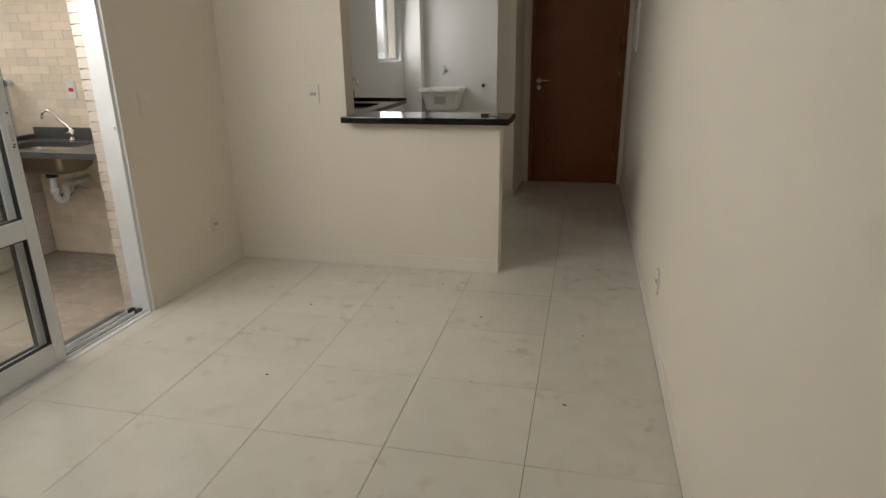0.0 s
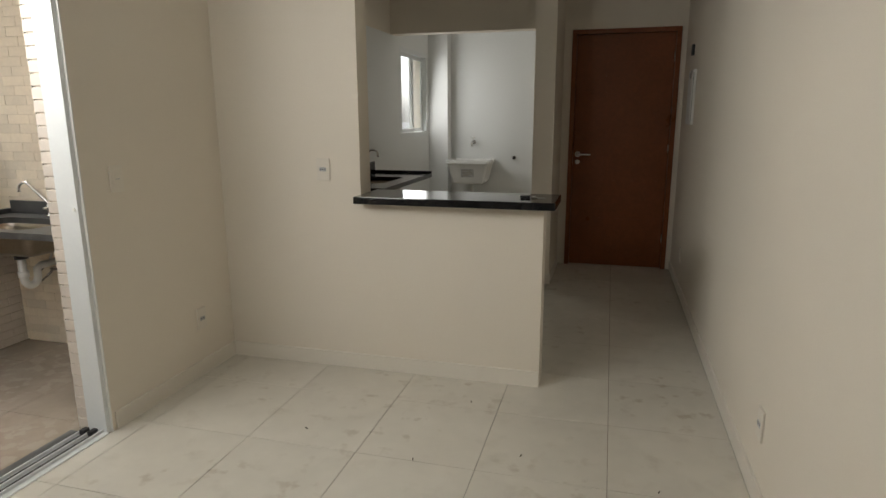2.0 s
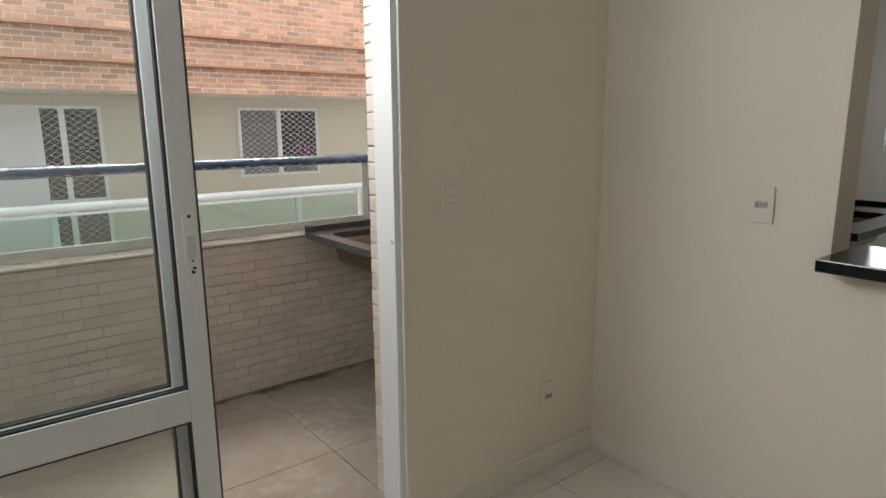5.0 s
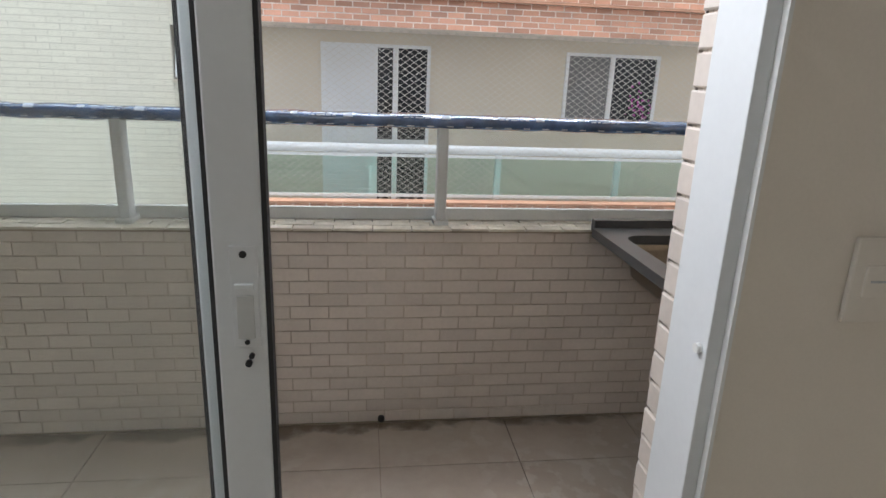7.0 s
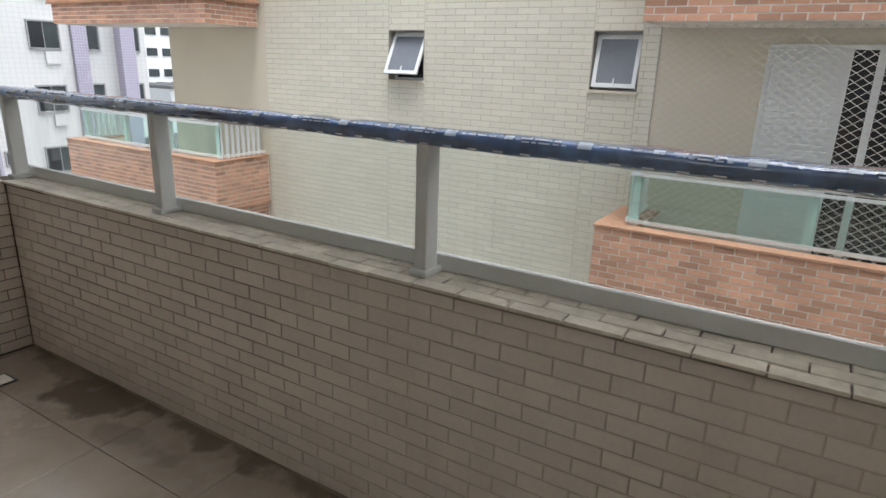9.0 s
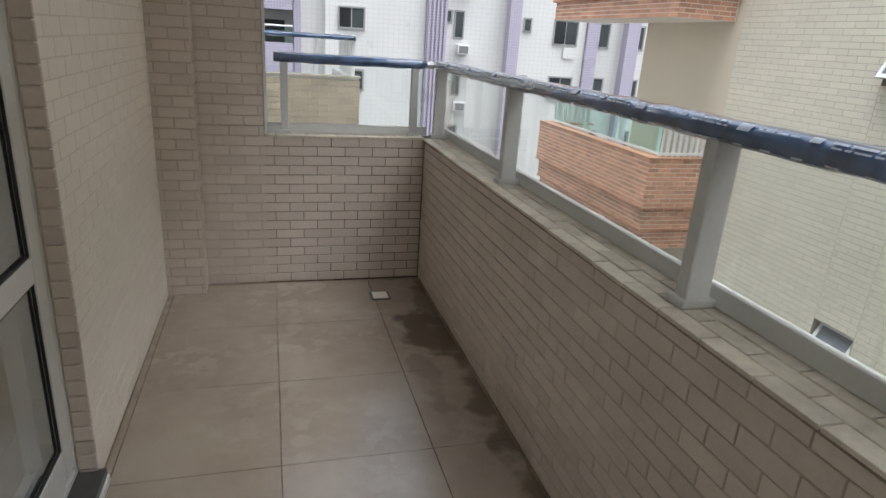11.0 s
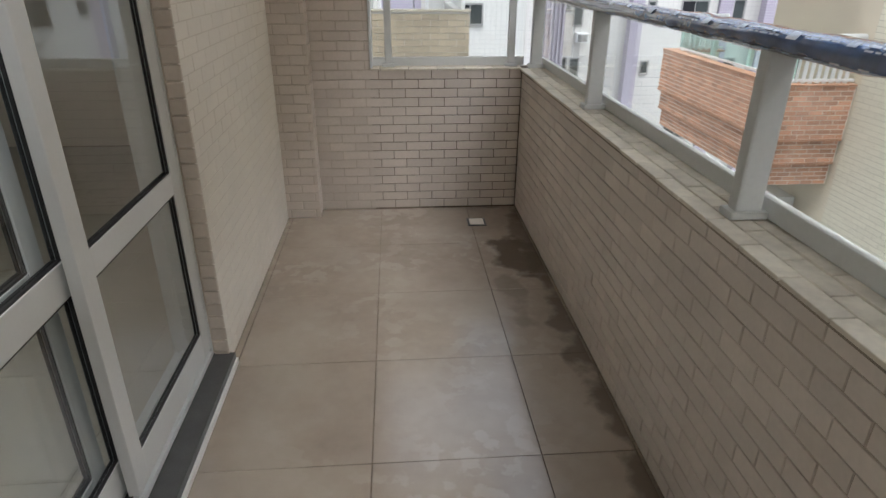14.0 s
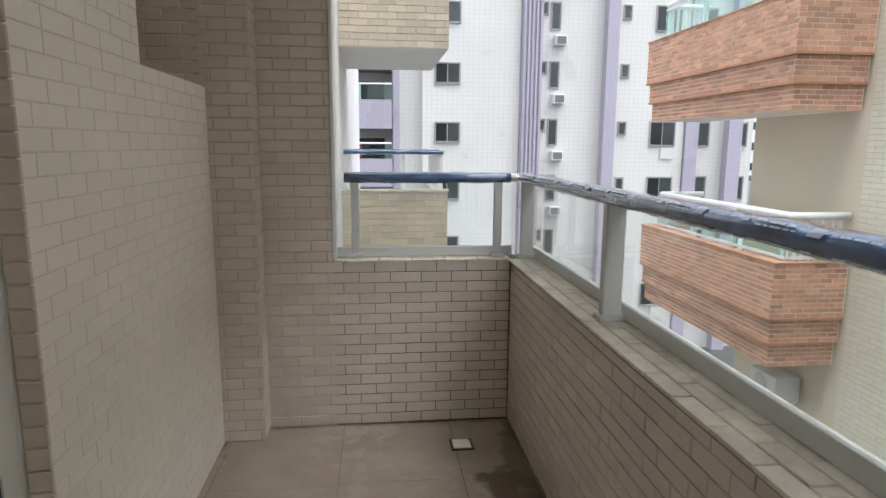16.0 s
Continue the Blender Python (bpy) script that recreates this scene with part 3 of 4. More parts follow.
part("lock_cylinder", tube([(-1.02, DOORWALL + 0.012, 0.97), (-1.02, DOORWALL + 0.002, 0.97)], 0.022, 18), CHROME, h)
for z in (0.25, 1.05, 1.85):
    part("hinge", tube([(-0.235, DOORWALL + 0.006, z), (-0.235, DOORWALL + 0.006, z + 0.08)], 0.007, 8), STEEL, fd)

# ---- bar and kitchen ----
bar = thing("bar_counter", (-1.48, 4.87, 0.945), "polished black granite bar top on the half wall", "counter")
part("slab", box(-2.0, -0.965, 4.715, 5.06, 0.947, 0.985, bevel=0.004), GRANITE, bar)


def sink_unit(name, label, x0, x1, y0, y1, z, hole, stone, tub=0.16):
    """A stone worktop with an oval-cornered steel bowl let in."""
    t = thing(name, ((x0 + x1) / 2, (y0 + y1) / 2, z - 0.035), label, "sink counter")
    hx0, hx1, hy0, hy1 = hole
    r, n = 0.07, 8

    def ring(a0, a1, b0, b1, rad, zz):
        pts = []
        for cx, cy, s in ((a1 - rad, b1 - rad, 0), (a0 + rad, b1 - rad, 1), (a0 + rad, b0 + rad, 2), (a1 - rad, b0 + rad, 3)):
            for i in range(n + 1):
                q = math.pi / 2 * (s + i / n)
                pts.append((cx + rad * math.cos(q), cy + rad * math.sin(q), zz))
        return pts
    bm = bmesh.new()
    rings = []
    for pts in (ring(x0, x1, y0, y1, 0.004, z - 0.035), ring(x0, x1, y0, y1, 0.004, z), ring(hx0, hx1, hy0, hy1, r, z), ring(hx0, hx1, hy0, hy1, r, z - 0.035)):
        rings.append([bm.verts.new(p) for p in pts])
    rings.append(rings[0])
    m = len(rings[0])
    for a, b in zip(rings, rings[1:]):
        for k in range(m):
            bm.faces.new((a[k], a[(k + 1) % m], b[(k + 1) % m], b[k]))
    part("worktop", bm, stone, t)
    bm = bmesh.new()
    e = 0.012
    rs = [[bm.verts.new(p) for p in ring(hx0 - g, hx1 + g, hy0 - g, hy1 + g, rad, zz)] for g, rad, zz in
          ((e, r + e, z - 0.036), (-0.004, r, z - 0.036), (-0.01, r, z - 0.06), (-0.025, r * 0.9, z - tub + 0.03), (-0.06, r * 0.7, z - tub), (-0.12, 0.03, z - tub - 0.004))]
    for a, b in zip(rs, rs[1:]):
        for k in range(m):
            bm.faces.new((a[k], a[(k + 1) % m], b[(k + 1) % m], b[k])).smooth = True
    bm.faces.new(rs[-1])
    outer = [[bm.verts.new(p) for p in ring(hx0 - g, hx1 + g, hy0 - g, hy1 + g, rad, zz)] for g, rad, zz in
             ((e, r + e, z - 0.037), (-0.006, r, z - 0.062), (-0.021, r * 0.9, z - tub + 0.024), (-0.056, r * 0.7, z - tub - 0.006), (-0.12, 0.03, z - tub - 0.01))]
    for a, b in zip(outer, outer[1:]):
        for k in range(m):
            bm.faces.new((a[k], a[(k + 1) % m], b[(k + 1) % m], b[k])).smooth = True
    bm.faces.new(outer[-1])
    bowl = part("bowl", bm, BOWL, t, "stainless steel sink bowl")
    cx, cy = (hx0 + hx1) / 2, (hy0 + hy1) / 2
    part("drain", tube([(cx, cy, z - tub - 0.05), (cx, cy, z - tub + 0.002)], 0.036, 16), DARKPL, bowl, "dark drain valve")
    return t, cx, cy


def trap(t, cx, cy, z, wall_y=None, wall_x=None):
    """White plastic siphon from the drain to the wall."""
    to = Vector((cx, wall_y, z - 0.17)) if wall_y else Vector((wall_x, cy, z - 0.17))
    d = (to - Vector((cx, cy, to.z))).normalized()
    base = Vector((cx, cy, z))
    pts = [base, base - Vector((0, 0, 0.17))] + [base + d * 0.045 + Vector((0, 0, -0.17)) - d * 0.045 * math.cos(a) - Vector((0, 0, 0.05 * math.sin(a))) for a in [math.pi * i / 8 for i in range(1, 9)]]
    pts += [base + d * 0.09 + Vector((0, 0, -0.13)), base + d * 0.12 + Vector((0, 0, -0.115)), Vector((*(to.xy), z - 0.115))]
    s = part("siphon", tube(pts, 0.022, 12), PLASTIC, t, "white plastic siphon")
    part("collar", tube([base - Vector((0, 0, 0.03)), base + Vector((0, 0, 0.012))], 0.03, 14), DARKPL, s)
    part("nut", tube([base - Vector((0, 0, 0.16)), base - Vector((0, 0, 0.125))], 0.029, 12), PLASTIC, s)


# balcony sink
bs, cx, cy = sink_unit("balcony_sink", "grey stone sink counter with steel bowl under the beige tile wall", -4.372, -3.035, 4.255, SINKW - 0.004, 0.80, (-4.26, -3.73, 4.33, 4.66), GRANITE_G)
part("backsplash", box(-4.372, -3.035, SINKW - 0.024, SINKW - 0.004, 0.801, 0.88, bevel=0.002), GRANITE_G, bs)
part("side_splash", box(-4.410, -4.373, 4.265, SINKW - 0.004, 0.78, 0.830, bevel=0.002), GRANITE_G, bs)
trap(bs, cx, cy, 0.64, wall_y=SINKW)
part("supply_hose", tube([(-4.0, 4.735, 0.77), (-4.02, 4.74, 0.62), (-4.07, 4.75, 0.53), (-4.15, 4.74, 0.45), (-4.19, 4.73, 0.40), (-4.15, 4.74, 0.385), (-4.10, 4.76, 0.43), (-4.09, 4.78, 0.46)], 0.007, 8), STEEL, bs, "flexible steel hose")
part("stop_valve", tube([(-4.09, 4.80, 0.46), (-4.09, 4.765, 0.46), (-3.98, 4.765, 0.455)], 0.010, 8), CHROME, bs, "small chrome stop valve")


def faucet(name, at, d, label, tall=0.17, reach=0.15):
    """A swan-neck tap on a worktop; d: the way it reaches."""
    a, d = Vector(at), Vector(d).normalized()
    f = thing(name, at, label, "tap")
    part("foot", tube([a, a + Vector((0, 0, 0.012))], 0.025, 16), CHROME, f)
    up = Vector((0, 0, 1))
    top = a + up * (tall - 0.045) + d * (reach - 0.05)
    pts = [a + up * 0.01, a + up * 0.065, a + up * 0.085 + d * 0.008] + [top - d * 0.045 * math.cos(q) + up * 0.045 * math.sin(q) for q in [math.pi * (0.2 + 0.8 * i / 9) for i in range(10)]]
    pts.append(pts[-1] - up * 0.012)
    part("spout", tube(pts, [0.011, 0.011, 0.010] + [0.009] * 10 + [0.0105], 12), CHROME, f)
    b = part("body", tube([a + up * 0.012, a + up * 0.075], 0.017, 14), CHROME, f)
    s = d.cross(up)
    part("lever", tube([a + up * 0.055 - s * 0.0, a + up * 0.055 - s * 0.05], 0.008, 10), CHROME, b)
    return f


faucet("tap", (-4.0, 4.735, 0.80), (-1, -0.1, 0), "chrome swan-neck tap on the balcony sink", 0.205, 0.205)
pl = thing("switch_plate", (-3.995, SINKW - 0.012, 1.14), "white outlet plate with a red socket on the beige tiles", "outlet")
part("plate", box(-4.03, -3.96, SINKW - 0.012, SINKW - 0.001, 1.08, 1.195, bevel=0.003), PLASTIC, pl)
part("socket", box(-4.013, -3.977, SINKW - 0.015, SINKW - 0.0115, 1.125, 1.15, bevel=0.003), RED, pl, "red socket insert")

# kitchen sink counter along the west wall
ks, kx, ky = sink_unit("kitchen_counter", "black granite kitchen counter with sink bowl along the white wall", L + 0.008, -2.275, 5.90, 7.13, 0.885, (-2.72, -2.40, 6.20, 6.72), GRANITE)
part("backsplash", box(L + 0.008, L + 0.027, 5.90, 7.10, 0.886, 0.985, bevel=0.002), GRANITE, ks)
part("end_lip", box(L + 0.008, -2.275, 7.105, 7.13, 0.8855, 0.905, bevel=0.003), GRANITE, ks)
trap(ks, kx, ky, 0.71, wall_x=L)
for y in (6.0, 6.95):
    part("bracket", tube([(L + 0.01, y, 0.62), (L + 0.01, y, 0.845), (-2.36, y, 0.845)], 0.012, 8), STEEL, ks)
faucet("tap", (-2.775, 6.58, 0.885), (1, 0, 0), "chrome swan-neck tap on the kitchen counter", 0.235, 0.20)

# keys on the bar
ky_ = thing("key_ring", (-1.12, 4.88, 0.986), "small bunch of keys with a black tag on the bar", "keys")
part("tag", box(-1.155, -1.105, 4.865, 4.895, 0.9865, 0.998, bevel=0.004), DARKPL, ky_, "black plastic key tag")
part("ring", tube(arc((-1.085, 4.885, 0.989), 0.014, 0, 2 * math.pi, (1, 0, 0), (0, 1, 0), 16), 0.0015, 6), STEEL, ky_)
part("key", box(-1.08, -1.03, 4.872, 4.884, 0.9862, 0.9885, turn=None), STEEL, ky_)
part("key", box(-1.10, -1.085, 4.90, 4.945, 0.9862, 0.9885), STEEL, ky_)

# laundry tank, tap, valve, window
tk = thing("laundry_tank", (-2.3, 8.88, 0.62), "white plastic laundry tank fixed to the wall with a paper label", "laundry sink")
bm = bmesh.new()
prof = [(0.25, 0.225, 0.885), (0.255, 0.23, 0.855), (0.235, 0.205, 0.848), (0.185, 0.16, 0.64), (0.165, 0.145, 0.62)]
inner = [(0.232, 0.205, 0.885), (0.224, 0.195, 0.87), (0.172, 0.15, 0.66)]
rs = []
for hx, hy, z in list(reversed(inner)) + prof:
    rs.append([bm.verts.new((-2.305 + sx * hx, 8.865 + sy * hy, z)) for sx, sy in ((-1, -0.9), (-0.9, -1), (0.9, -1), (1, -0.9), (1, 0.97), (-1, 0.97))])
for a, b in zip(rs, rs[1:]):
    for k in range(6):
        bm.faces.new((a[k], a[(k + 1) % 6], b[(k + 1) % 6], b[k]))
bm.faces.new(rs[0])
bm.faces.new(rs[-1])
part("basin", bm, TANKPL, tk)
tilt = Matrix.Translation((-2.3, 8.6835, 0.745)) @ Matrix.Rotation(radians(11.3), 4, "X")
lb = part("label", box(-0.08, 0.07, -0.0025, -0.0005, -0.05, 0.05, turn=tilt), LABEL, tk, "grey paper label with small print")
for z, w in ((0.03, 0.10), (0.01, 0.12), (-0.01, 0.11), (-0.03, 0.07)):
    part("print_line", box(-0.065, -0.065 + w, -0.0035, -0.0024, z - 0.004, z + 0.004, turn=tilt), TAUPE, lb)
part("drain_pipe", tube([(-2.30, 8.90, 0.62), (-2.30, 8.90, 0.30), (-2.30, 8.94, 0.26), (-2.30, LAUNDRY, 0.26)], 0.022, 12), PLASTIC, tk, "white plastic drain pipe")
lt = thing("tap", (-2.32, LAUNDRY, 1.08), "chrome wall tap above the laundry tank", "tap")
part("body", tube([(-2.32, LAUNDRY, 1.08), (-2.32, LAUNDRY - 0.10, 1.08), (-2.32, LAUNDRY - 0.125, 1.065), (-2.32, LAUNDRY - 0.13, 1.03)], 0.013, 12), CHROME, lt)
part("flange", tube([(-2.32, LAUNDRY, 1.08), (-2.32, LAUNDRY - 0.01, 1.08)], 0.026, 16), CHROME, lt)
part("handle", tube([(-2.32, LAUNDRY - 0.06, 1.09), (-2.32, LAUNDRY - 0.06, 1.135)], 0.007, 8), CHROME, lt)
part("cross_bar", tube([(-2.345, LAUNDRY - 0.06, 1.135), (-2.295, LAUNDRY - 0.06, 1.135)], 0.006, 8), CHROME, lt)
wv = thing("water_outlet", (-1.83, LAUNDRY, 0.90), "dark pipe end for the washing machine in the white wall", "pipe outlet")
part("pipe", tube([(-1.83, LAUNDRY, 0.90), (-1.83, LAUNDRY - 0.03, 0.90)], 0.017, 14), DARKPL, wv)
part("rim", tube([(-1.83, LAUNDRY, 0.90), (-1.83, LAUNDRY - 0.006, 0.90)], 0.024, 16), CHROME, wv)
lw = thing("window", (-2.9, 8.38, 1.18), "white aluminium sliding window of the laundry", "window")
for nm, a in (("frame_side", (-2.90, L + 0.008, 7.90, 7.945, 1.16, 2.08)), ("frame_side", (-2.90, L + 0.008, 8.82, 8.865, 1.16, 2.08)),
              ("frame_sill", (-2.90, L + 0.008, 7.945, 8.82, 1.16, 1.215)), ("frame_head", (-2.90, L + 0.008, 7.945, 8.82, 2.035, 2.08))):
    part(nm, box(*a, bevel=0.003), ALU, lw)
for y0, y1, x in ((7.945, 8.405, -2.862), (8.36, 8.82, -2.884)):
    sh = bmesh.new()
    for q in ((y0, y0 + 0.04, 1.215, 2.035), (y1 - 0.04, y1, 1.215, 2.035), (y0 + 0.04, y1 - 0.04, 1.215, 1.255), (y0 + 0.04, y1 - 0.04, 1.995, 2.035)):
        bx(sh, x - 0.009, x + 0.009, *q)
    sf = part("sash", sh, ALU, lw)
    p = part("pane", box(x - 0.002, x + 0.002, y0 + 0.04, y1 - 0.04, 1.255, 1.995), GLASS, sf)
    p.visible_shadow = False
# added white wall outside the laundry window that makes its panes look bright
structure("wall_lightwell", boxes((-5.2, -5.0, 5.2, 11, -9, 9)), WHITE_EXT)


# ---- switches, sockets, panel ----
def plate(name, at, nrm, label, category, w=0.075, h=0.118, insert="rocker", material=PLATE):
    """A wall plate of the given size on a wall whose outward normal is nrm."""
    t = thing(name, at, label, category)
    n = Vector(nrm)
    u = Vector((0, 0, 1)).cross(n)
    m = Matrix.Translation(at) @ Matrix((u, Vector((0, 0, 1)), n)).transposed().to_4x4()
    part("plate", box(-w / 2, w / 2, -h / 2, h / 2, 0.0005, 0.009, bevel=0.003, turn=m), material, t)
    if insert == "rocker":
        part("rocker", box(-0.02, 0.02, -0.022, 0.022, 0.008, 0.0125, bevel=0.002, turn=m), PLATE, t)
        part("slot", box(-0.012, 0.012, -0.0015, 0.0015, 0.0122, 0.0132, turn=m), LABEL, t)
    elif insert == "socket":
        s = part("socket", box(-0.019, 0.019, -0.010, 0.010, 0.008, 0.0105, bevel=0.004, turn=m), LABEL, t)
        for k in (-0.011, 0.0, 0.011):
            part("hole", tube([m @ Vector((k, 0, 0.009)), m @ Vector((k, 0, 0.0112))], 0.0026, 8), DARKPL, s)
    return t


plate("switch_plate", (L, 4.04, 1.125), (1, 0, 0), "white light switch plate on the off-white wall", "switch")
plate("outlet_plate", (-2.205, FRONT, 1.115), (0, -1, 0), "white outlet plate with dark socket on the off-white wall", "outlet", insert="socket")
plate("outlet_plate", (L, 4.525, 0.318), (1, 0, 0), "low white outlet plate with dark socket", "outlet", insert="socket")
plate("outlet_plate", (R, 4.055, 0.30), (-1, 0, 0), "low white outlet plate on the long wall", "outlet", insert="socket")
plate("outlet_plate", (R, 6.9, 0.30), (-1, 0, 0), "low white blank plate on the corridor wall", "outlet", insert="rocker")
plate("outlet_plate", (-1.52, LAUNDRY, 1.0), (0, -1, 0), "white switch plate in the laundry", "switch")
pb = thing("electrical_panel", (R, 6.93, 1.33), "white electrical panel box with dark edge in the corridor wall", "electrical panel")
part("box", box(R - 0.022, R - 0.0005, 6.78, 7.08, 1.32, 1.72, bevel=0.004), PLASTIC, pb)
part("lid_gap", box(R - 0.026, R - 0.021, 6.80, 7.06, 1.34, 1.70, bevel=0.002), PLASTIC, pb)
# solid black strip that draws the shade along the panel's edge
part("shadow_gap", box(R - 0.0225, R - 0.0205, 6.776, 6.781, 1.34, 1.70), DARKPL, pb)
iv = thing("intercom", (R, 7.05, 1.88), "small dark intercom slot above the panel", "intercom")
part("body", box(R - 0.02, R - 0.0005, 7.02, 7.08, 1.84, 1.92, bevel=0.003), DARKPL, iv)

# floor drain of the balcony
dr = thing("floor_drain", (-4.14, 0.47, BF), "square white floor drain in the balcony tiles", "drain")
part("frame", box(-4.195, -4.088, 0.415, 0.525, BF - 0.002, BF + 0.004, bevel=0.001), DARKPL, dr)
part("cover", box(-4.183, -4.100, 0.427, 0.513, BF + 0.002, BF + 0.007, bevel=0.001), PLATE, dr)
sp = thing("drain_spout", (PAR, 3.443, BF + 0.02), "small dark weep hole at the foot of the parapet", "drain")
part("pipe", tube([(PAR - 0.01, 3.443, BF + 0.018), (PAR + 0.012, 3.443, BF + 0.018)], 0.014, 12), DARKPL, sp)

# ---- the neighbouring apartment building ----
FX, BX_ = -8.925, -8.05
nbld = thing("apartment_building", (-12, -1.0, -9), "cream apartment building across the gap with orange brick balconies", "building")
OPEN = ((-0.99, -0.51), (1.37, 1.825))
LEVELS = (-2.85, 0.0, 2.85)


def pierced(x0, x1, y0, y1, z0, z1):
    """A wall layer with the small window openings left out."""
    bs, ya = [], y0
    for a, b in OPEN:
        bs.append((x0, x1, ya, a, z0, z1))
        za = z0
        for lev in LEVELS:
            bs.append((x0, x1, a, b, za, 1.17 + lev))
            za = 1.705 + lev
        bs.append((x0, x1, a, b, za, z1))
        ya = b
    bs.append((x0, x1, ya, y1, z0, z1))
    return boxes(*bs)


fac = part("wall", pierced(FX - 0.17, FX - 0.02, -4.93, 12, -9, 9), PLASTER, nbld)
part("inner_wall", boxes((FX - 4, FX - 0.171, -4.93, 12, -9, 9)), PLASTER, nbld)
brick_base = part("brick_wall", pierced(FX - 0.019, FX - 0.004, -2.95, 1.98, -6, 6), CREAM_JOINT, nbld)


def small_window(y0, y1, z0, z1, tilt):
    """A recessed top-hung window, its sash standing open by tilt degrees."""
    xi = FX - 0.12
    w = part("window", boxes((xi - 0.04, xi, y0, y0 + 0.03, z0, z1), (xi - 0.04, xi, y1 - 0.03, y1, z0, z1), (xi - 0.04, xi, y0 + 0.03, y1 - 0.03, z1 - 0.03, z1), (xi - 0.04, xi, y0 + 0.03, y1 - 0.03, z0, z0 + 0.03)), ALU, nbld, "white framed top-hung window standing open")
    # a dark sheet takes the place of the unlit room behind the sash
    part("dark_room", box(xi - 0.035, xi - 0.03, y0 + 0.03, y1 - 0.03, z0 + 0.03, z1 - 0.03), DARK_GLASS, w)
    part("reveal", boxes((xi, FX - 0.002, y0, y0 + 0.006, z0, z1), (xi, FX - 0.002, y1 - 0.006, y1, z0, z1), (xi, FX - 0.002, y0 + 0.006, y1 - 0.006, z1 - 0.006, z1)), TAUPE, w)
    part("sill", box(xi, FX + 0.018, y0 - 0.012, y1 + 0.012, z0 - 0.022, z0 + 0.004), PLASTER, w)
    m = Matrix.Translation((xi + 0.012, 0, z1 - 0.035)) @ Matrix.Rotation(radians(-tilt), 4, "Y") @ Matrix.Translation((-xi - 0.012, 0, -z1 + 0.035))
    f = bmesh.new()
    a, b, c, d = y0 + 0.02, y1 - 0.02, z0 + 0.02, z1 - 0.035
    for q in ((a, a + 0.038, c, d), (b - 0.038, b, c, d), (a + 0.038, b - 0.038, c, c + 0.038), (a + 0.038, b - 0.038, d - 0.038, d)):
        bx(f, xi + 0.002, xi + 0.024, *q, turn=m)
    sa = part("sash", f, ALU, w, "white tilted sash")
    part("pane", box(xi + 0.010, xi + 0.016, a + 0.036, b - 0.036, c + 0.036, d - 0.036, turn=m), GLASS_GREY, sa)
    part("stay", box(xi + 0.02, xi + 0.03, (a + b) / 2 - 0.006, (a + b) / 2 + 0.006, c + 0.01, c + 0.085, turn=m), ALU, sa)


GLASS_GREY = mat("grey_frosted_pane", (0.17, 0.185, 0.21), 0.16, 0.06, 20, 3, 0.0)
for lev in (-2.85, 0.0, 2.85):
    small_window(-0.99, -0.51, 1.17 + lev, 1.705 + lev, 27)
    small_window(1.37, 1.825, 1.17 + lev, 1.705 + lev, 12)


def facade_bricks(y0, y1, z0, z1):
    cladding("brick", brick_base, (FX - 0.0055, y0, z0), (0, 1, 0), (0, 0, 1), y1 - y0, z1 - z0, 0.235, 0.062, 0.003, 0.005, CREAM_FAC, CREAM_FAC,
             single=lambda a, b: False, wobble=0.0006, chamfer=0.001, shift=(-2.95 - y0) % 0.235)


for y0, y1 in ((-2.95, -0.99), (-0.51, 1.37), (1.825, 1.98)):
    facade_bricks(y0, y1, -3.6, 3.4)
for y0, y1 in OPEN:
    facade_bricks(y0, y1, -3.6, 1.17 - 2.87)
    facade_bricks(y0, y1, 1.705 - 2.85, 1.15)
    facade_bricks(y0, y1, 1.705, 3.4)


def brick_box(owner, y0, y1, z0, z1, x, name="brick", near=False):
    """Orange brick cladding of one band: front and both ends."""
    cladding(name, owner, (x - 0.0085, y0, z0), (0, 1, 0), (0, 0, 1), y1 - y0, z1 - z0, 0.158, 0.055, 0.0035, 0.010, ORANGE, ORANGE_J, single=lambda a, b: near, limit=150, chamfer=0.0012)
    cladding(name, owner, (x, y1 - 0.0085, z0), (-1, 0, 0), (0, 0, 1), x - FX, z1 - z0, 0.158, 0.055, 0.0035, 0.010, ORANGE, ORANGE_J, single=lambda a, b: near, limit=150, chamfer=0.0012)
    cladding(name, owner, (FX, y0 + 0.0085, z0), (1, 0, 0), (0, 0, 1), x - FX, z1 - z0, 0.158, 0.055, 0.0035, 0.010, ORANGE, ORANGE_J, single=lambda a, b: near, limit=150, chamfer=0.0012)


NET_RUN = 1.45      # how flat the net's diamonds lie


